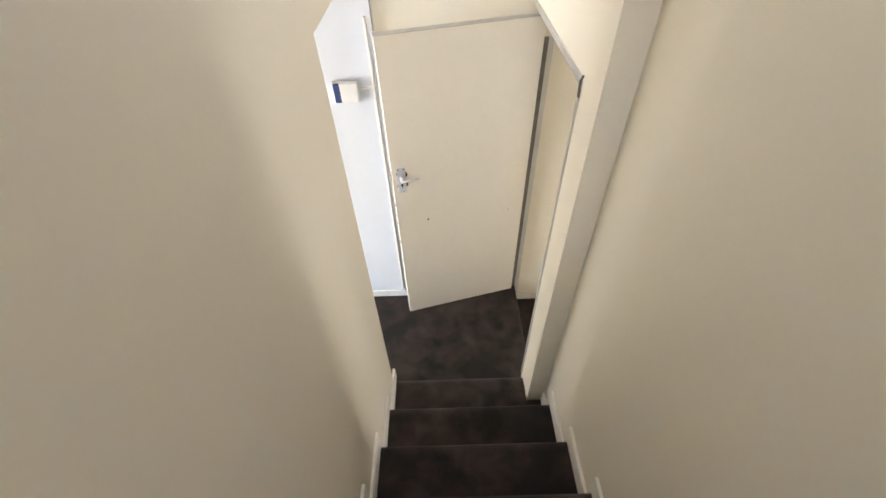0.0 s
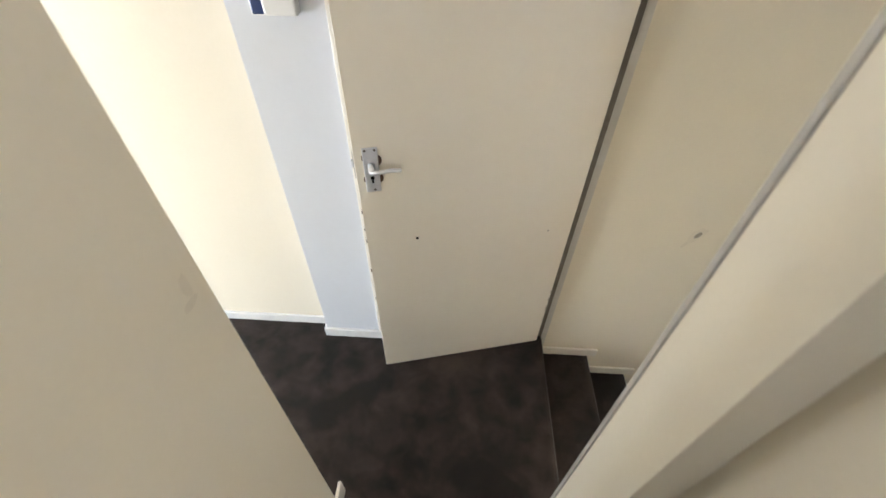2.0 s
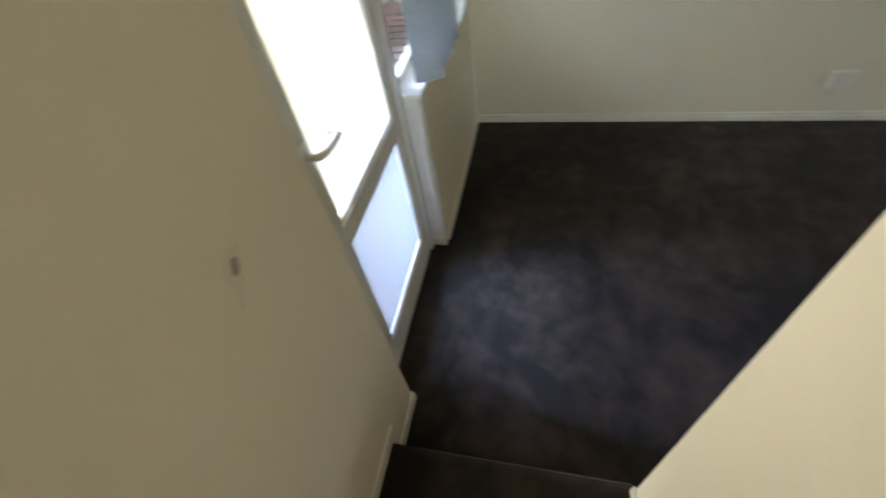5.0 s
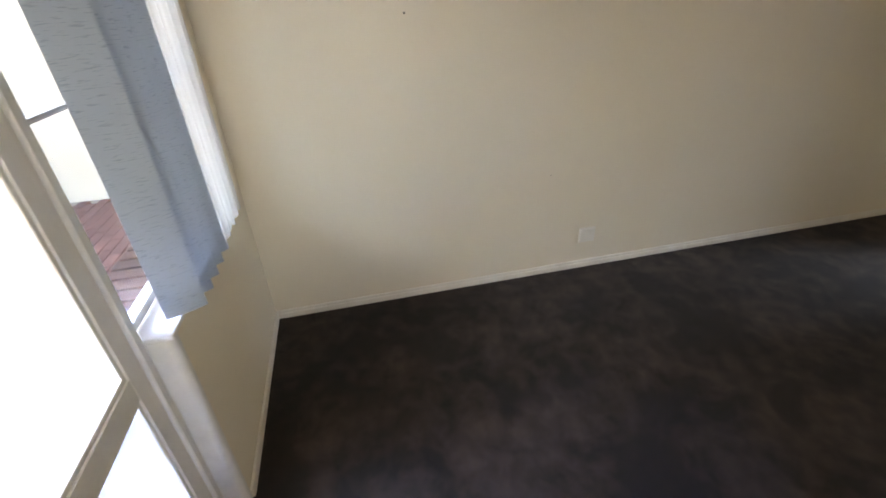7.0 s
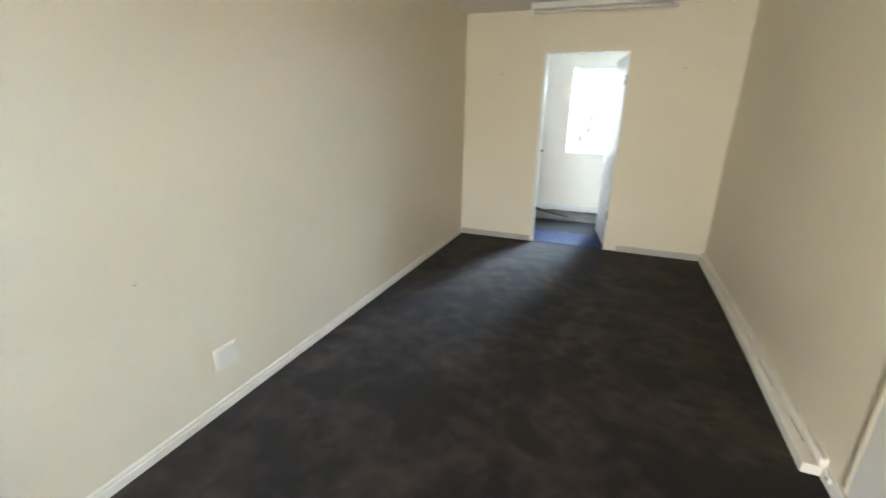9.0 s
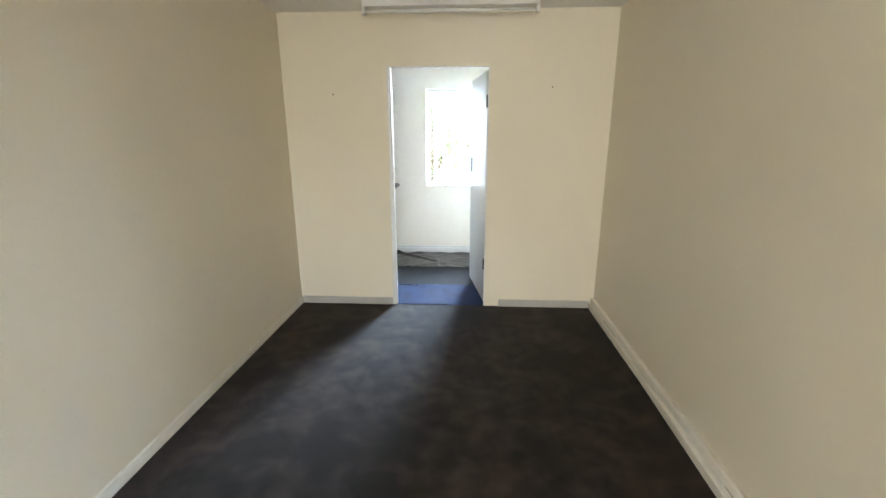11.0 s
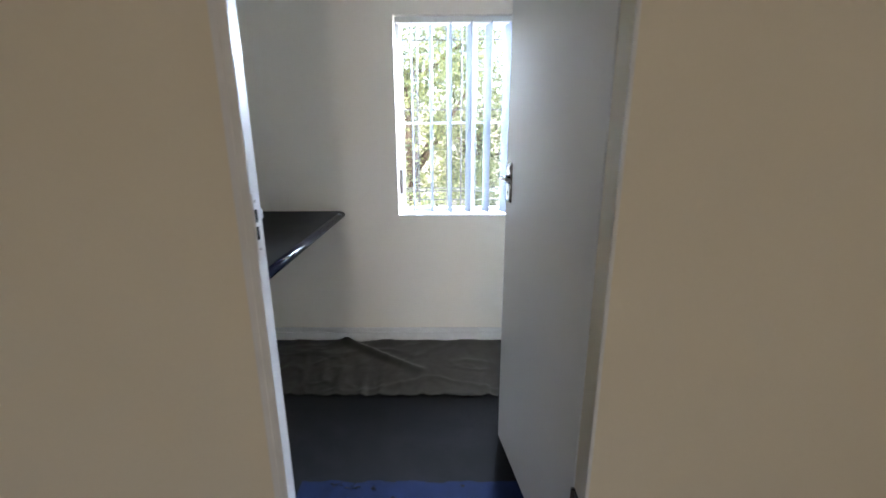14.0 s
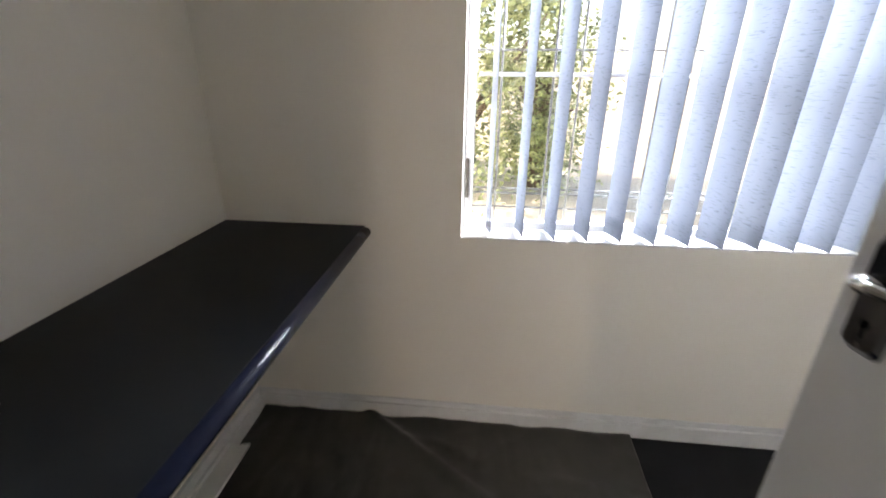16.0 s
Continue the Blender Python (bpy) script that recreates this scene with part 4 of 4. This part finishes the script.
tube(bm, [od(hx + 0.006, 1.236, 0.040), od(hx - 0.02, 1.239, 0.045), od(hx - 0.05, 1.240, 0.045), od(hx - 0.085, 1.237, 0.041), od(hx - 0.110, 1.232, 0.037)], 0.0075, 12)
part("lever", bm, CHROME, hp, "curved chrome lever", smooth=True)
bm = bmesh.new()
disc(bm, od(hx, 1.180, 0.0085), FACE, 0.006)
box(bm, hx - 0.0025, hx + 0.0025, 0.0085, 0.0105, 1.162, 1.180, m=OD)
part("keyhole", bm, DARK, hp)
for z in (1.281, 1.151):
    bm = bmesh.new()
    disc(bm, od(hx, z, 0.0085), FACE, 0.0045, 0.0015, 10)
    part("screw", bm, STEEL, hp)
for z in (0.374, 1.775):
    bm = bmesh.new()
    rod(bm, (-1.677, -5.916, z - 0.05), (-1.677, -5.916, z + 0.05), 0.007, 10)
    box(bm, -1.6826, -1.6795, -5.916, -5.880, z - 0.05, z + 0.05)
    box(bm, -0.002, 0.004, -0.036, 0.0008, z - 0.05, z + 0.05, m=OD)
    part("hinge", bm, HINGE, office_door, "dark worn steel hinge")

# ---- office worktop ----
worktop = thing("worktop", (-0.37, -6.8, 0.88), "long charcoal laminate worktop with a rolled front edge on the wall", "worktop")
bm = bmesh.new()
extrude_profile(bm, [(OFF_E, 0.883), (OFF_E, 0.920), (-0.640, 0.920), (-0.640, 0.883)], OFF_S, -5.96, lambda u, v, s: (u, s, v))
part("top", bm, DESK_TOP, worktop)
bm = bmesh.new()
arc = [(-0.640, 0.920)] + [(-0.642 - 0.026 * math.sin(a), 0.8995 + 0.0205 * math.cos(a)) for a in (math.pi * i / 12 for i in range(13))] + [(-0.640, 0.879)]
extrude_profile(bm, arc, OFF_S + 0.012, -5.96, lambda u, v, s: (u, s, v))
part("rolled_edge", bm, DESK_EDGE, worktop, "glossy blue-black rolled edge", smooth=True)
bm = bmesh.new()
rod(bm, (-0.19, -6.58, 0.9195), (-0.19, -6.58, 0.9225), 0.034, 24)
part("grommet", bm, DARK, worktop, "black cable grommet")
for y in (-7.3, -6.25):
    part("bracket", boxes((OFF_E - 0.03, OFF_E, y - 0.015, y + 0.015, 0.60, 0.883), (-0.5, OFF_E - 0.03, y - 0.015, y + 0.015, 0.858, 0.883), bevel=0.003), FRAME_WHITE, worktop, "white steel bracket")

# cable loop and outlet under the worktop
wall_outlet = thing("wall_outlet", (OFF_E - 0.01, -6.55, 0.27), "yellowed cable outlet with a looped grey cord under the worktop", "cable outlet")
bm = bmesh.new()
rod(bm, (OFF_E, -6.55, 0.272), (OFF_E - 0.010, -6.55, 0.272), 0.042, 24, 0.038)
part("plate", bm, COVER_CREAM, wall_outlet, smooth=False)
bm = bmesh.new()
rod(bm, (OFF_E - 0.010, -6.548, 0.272), (OFF_E - 0.030, -6.546, 0.268), 0.023, 16, 0.016)
rod(bm, (OFF_E - 0.012, -6.580, 0.300), (OFF_E - 0.024, -6.584, 0.306), 0.010, 12, 0.007)
part("plug", bm, PLUG, wall_outlet, "yellowed plastic plug", smooth=True)
for x, y, z, r in ((0.0295, -6.540, 0.272, 0.0085), (0.0235, -6.585, 0.306, 0.005)):
    bm = bmesh.new()
    rod(bm, (OFF_E - x, y, z), (OFF_E - x - 0.002, y, z), r, 12)
    part("hole", bm, DARK, wall_outlet)
for r, a0, a1, off in ((0.118, -2.0, 1.7, 0.0), (0.088, 0.4, 1.5, 0.01)):
    bm = bmesh.new()
    tube(bm, [(OFF_E - 0.008 - 0.008 * math.sin(a * 1.3) ** 2 - off * 0.5, -6.61 - r * math.cos(a), 0.285 + r * math.sin(a)) for a in (a0 + (a1 - a0) * i / 30 for i in range(31))], 0.0024, 8)
    part("cord", bm, CORD, wall_outlet, "looped grey cord", smooth=True)
bm = bmesh.new()
tube(bm, [(OFF_E - 0.004, -6.95, 0.34), (OFF_E - 0.006, -6.935, 0.315), (OFF_E - 0.005, -6.94, 0.28), (OFF_E - 0.004, -6.93, 0.25)], 0.0020, 8)
tagged(obj_from("wire_stub", bm, CORD, True), "short painted wire stub on the office wall", "wire")

# loose board leaning at the foot of the wall
board = box(bmesh.new(), -0.047, 0.047, -0.62, 0.62, 0, 0.012, m=pose(-0.160, -6.70, 0.050, 0, 12, 0.6), bevel=0.002)
tagged(obj_from("loose_board", board, BOARD), "narrow white board lying along the skirting under the worktop", "board")
for y in (-7.05, -6.28):
    tagged(obj_from("wood_block", boxes((-0.168, -0.118, y - 0.02, y + 0.02, 0, 0.047), bevel=0.002), BOARD), "small pale block under the loose white board", "block", "blocks under the board")

# ---- plastic sheet on the office floor ----
bm = bmesh.new()
nx, ny = 150, 64
grid = []
for i in range(nx + 1):
    col = []
    for j in range(ny + 1):
        u, v = i / nx, j / ny
        x = -1.765 + 1.645 * u
        front = -6.965 + 0.022 * noise.noise(Vector((x * 6, 1.1, 0))) + 0.012 * noise.noise(Vector((x * 17, 4.1, 0))) - 0.06 * max(0.0, (u - 0.78) / 0.22)
        back = OFF_S + 0.02 + 0.012 * noise.noise(Vector((x * 7, 8.1, 0)))
        y = back + (front - back) * v
        z = 0.006 + 0.010 * max(0, noise.noise(Vector((x * 3.2, y * 3.2, 0.5)))) + 0.005 * abs(noise.noise(Vector((x * 15, y * 5, 3.5))))
        ax, ay, bx2, by2 = -0.62, -7.59, -1.15, -7.22
        t = max(0, min(1, ((x - ax) * (bx2 - ax) + (y - ay) * (by2 - ay)) / ((bx2 - ax) ** 2 + (by2 - ay) ** 2)))
        dd = math.hypot(x - ax - t * (bx2 - ax), y - ay - t * (by2 - ay))
        z += 0.030 * (1 - 0.6 * t) * math.exp(-(dd / 0.028) ** 2)
        puck = max(0.0, (v - 0.45) / 0.55)
        z += puck * 0.019 * max(0, math.sin(x * 52 + 2.5 * noise.noise(Vector((x * 3, y * 4, 7)))) * (0.5 + noise.noise(Vector((x * 4, 0, 9)))))
        z += 0.02 * math.exp(-((y - back) / 0.05) ** 2) * (0.4 + noise.noise(Vector((x * 5, 0, 2))))
        warp = noise.noise(Vector((x * 2.1, y * 2.1, 11.0)))
        z += 0.0035 * max(0.0, 1 - 7 * abs(noise.noise(Vector((x * 2.6 + y * 1.8 + warp, y * 3.0 - x * 1.2, 5.0)))))
        z += 0.0018 * max(0.0, 1 - 6 * abs(noise.noise(Vector((x * 7.5, y * 4.5 + warp, 15.0)))))
        col.append(bm.verts.new((x, y, max(z, 0.004))))
    grid.append(col)
for a, b in zip(grid, grid[1:]):
    for j in range(ny):
        bm.faces.new((a[j], b[j], b[j + 1], a[j + 1]))
sheet = tagged(obj_from("plastic_sheet", bm, PLASTIC_SHEET, True), "crumpled dark grey plastic sheet spread on the office carpet", "plastic sheet")
sol = sheet.modifiers.new("thickness", "SOLIDIFY")
sol.thickness, sol.offset = 0.0015, 1

# frayed bits of dark carpet on the blue strip
for i, (x, y, r) in enumerate(((-0.93, -6.345, 0.022), (-1.02, -6.335, 0.012), (-1.10, -6.29, 0.009), (-0.86, -6.355, 0.016), (-1.38, -6.35, 0.008))):
    bm = bmesh.new()
    for k in range(7):
        a = random.uniform(0, 6.28)
        c = Vector((x + random.uniform(-r, r), y + random.uniform(-r, r) * 0.5, 0.006))
        tube(bm, [c, c + Vector((math.cos(a) * r * 0.5, math.sin(a) * r * 0.4, 0.004)), c + Vector((math.cos(a) * r, math.sin(a) * r * 0.7, 0.001))], 0.002, 5)
    tagged(obj_from("carpet_fray", bm, OFFICE_CARPET), "small dark tuft of frayed carpet on the blue strip", "carpet fray", "frayed carpet bits")

# ---- office window ----
steel_window("window_2", -2.40, -1.01, 0.895, 2.05, -7.735, [-1.48, -1.94], [1.46], "white steel framed office window looking onto greenery")
structure("window_sill_2", boxes((-2.40, -1.01, OFF_S - 0.10, OFF_S - 0.002, 0.884, 0.893), bevel=0.003), SKIRT_WHITE, "white painted office window sill", "window sill")
bm = boxes((-1.030, -1.016, -7.712, -7.70, 1.02, 1.17), bevel=0.003)
structure("window_catch", bm, STEEL, "dark casement stay on the window frame", "window catch")
bars = thing("burglar_bars", (-1.7, -7.79, 0.9), "thin grey painted steel burglar bars outside the office window", "burglar bars")
for z in (0.965, 1.022, 1.041, 1.541, 1.95):
    bm = bmesh.new()
    rod(bm, (-2.40, -7.79, z), (-1.01, -7.79, z), 0.0042, 8)
    part("rail", bm, BAR_GREY, bars, smooth=True)
for i in range(15):
    bm = bmesh.new()
    x = -1.040 - 0.0928 * i
    rod(bm, (x, -7.79, 0.89), (x, -7.79, 2.05), 0.0045, 8)
    part("bar", bm, BAR_GREY, bars, smooth=True)
rows = []
for i in range(12):
    a = radians(8 + 1.5 * i)
    rows.append((-1.118 - 0.1155 * i + 0.0635 * math.sin(a), -7.580 - 0.0635 * math.cos(a), a))
vertical_blind("office_blind", rows, 0.127, 0.903, 2.012, (-2.39, -1.02, -7.67, -7.63, 2.012, 2.045), SLAT, "pale blue fabric vertical blind with its slats turned open")


# ---- outside ----
def tree(name, at, height, spread, leaves, seed, label, low=0.5):
    rnd = random.Random(seed)
    t = thing(name, at, label, "tree")
    base = Vector(at)
    bm = bmesh.new()
    tube(bm, [base + Vector((0, 0, -0.1)), base + Vector((0.05, 0.03, height * 0.3)), base + Vector((-0.06, 0.05, height * 0.6))], 0.11, 10)
    tips = []
    for i in range(9):
        a = i * 2.4 + rnd.random()
        s = base + Vector((0, 0, height * rnd.uniform(0.18, 0.55)))
        e = base + Vector((math.cos(a) * spread * rnd.uniform(0.4, 0.8), math.sin(a) * spread * rnd.uniform(0.4, 0.8), height * rnd.uniform(0.4, 0.9)))
        rod(bm, s, e, 0.05, 7, 0.015)
        tips.append(e)
    part("trunk", bm, BARK, t, smooth=True)
    clumps = []
    for _ in range(70):
        a, r, h = rnd.random() * 6.28, spread * math.sqrt(rnd.random()), rnd.uniform(low, height)
        k = 1 - 0.55 * abs(h / height - 0.45)
        clumps.append((base + Vector((math.cos(a) * r * k, math.sin(a) * r * k, h)), rnd.uniform(0.22, 0.5)))
    vs, fs = [], []
    for _ in range(leaves):
        c, r = clumps[rnd.randrange(len(clumps))]
        p = c + Vector((rnd.gauss(0, r * 0.55), rnd.gauss(0, r * 0.55), rnd.gauss(0, r * 0.5)))
        d = Vector((rnd.gauss(0, 1), rnd.gauss(0, 1), rnd.gauss(-0.3, 0.7))).normalized()
        n = d.orthogonal().normalized()
        n.rotate(Matrix.Rotation(rnd.random() * 6.28, 3, d))
        ln, w = rnd.uniform(0.05, 0.11), rnd.uniform(0.014, 0.028)
        k = len(vs)
        vs += [p, p + d * ln * 0.5 + n * w, p + d * ln, p + d * ln * 0.5 - n * w]
        fs.append((k, k + 1, k + 2, k + 3))
    me = bpy.data.meshes.new("crown")
    me.from_pydata([tuple(v) for v in vs], [], fs)
    me.materials.append(LEAF)
    crown = new("crown", me)
    crown.parent = t
    crown.matrix_parent_inverse = t.matrix_world.inverted()
    return t


tree("garden_tree", (-0.75, -12.6, -0.2), 4.6, 1.75, 16000, 3, "leafy green garden tree outside the office window", 0.35)
tree("garden_tree", (0.9, -13.6, -0.2), 5.2, 2.0, 13000, 5, "leafy green garden tree outside the office window", 0.35)
tree("garden_shrub", (-1.85, -12.9, -0.2), 2.6, 0.8, 6000, 8, "bright green shrub beside the garden tree", 0.2)

# red pavers outside the glazed door
paving = thing("paving", (0.6, 1.9, -0.2), "red brick pavers outside the glazed door", "pavement", kind="structure")
bm = box(bmesh.new(), -0.108, 0.108, -0.052, 0.052, -0.03, 0.03, bevel=0.005, seg=1)
paver_mesh = bpy.data.meshes.new("paver")
bm.to_mesh(paver_mesh)
bm.free()
paver_mesh.materials.append(PAVER)
for r in range(27):
    for c in range(11):
        b = new("paver", paver_mesh)
        b.parent = paving
        b.matrix_parent_inverse = paving.matrix_world.inverted()
        b.matrix_basis = Matrix.Translation((-0.60 + 0.224 * c + (0.112 if r % 2 else 0), 0.42 + 0.112 * r, -0.185 + random.uniform(-0.003, 0.003)))
bm = bmesh.new()
for r in range(48):
    for c in range(-11, 18):
        if r < 27 and 0 <= c < 11:
            continue
        x, y, z = -0.60 + 0.224 * c + (0.112 if r % 2 else 0), 0.42 + 0.112 * r, -0.185 + random.uniform(-0.003, 0.003)
        if x < 3.2:
            box(bm, x - 0.108, x + 0.108, y - 0.052, y + 0.052, z - 0.03, z + 0.03)
far_pavers = part("paver_field", bm, PAVER, paving)
far_pavers["kind"] = "stuff"
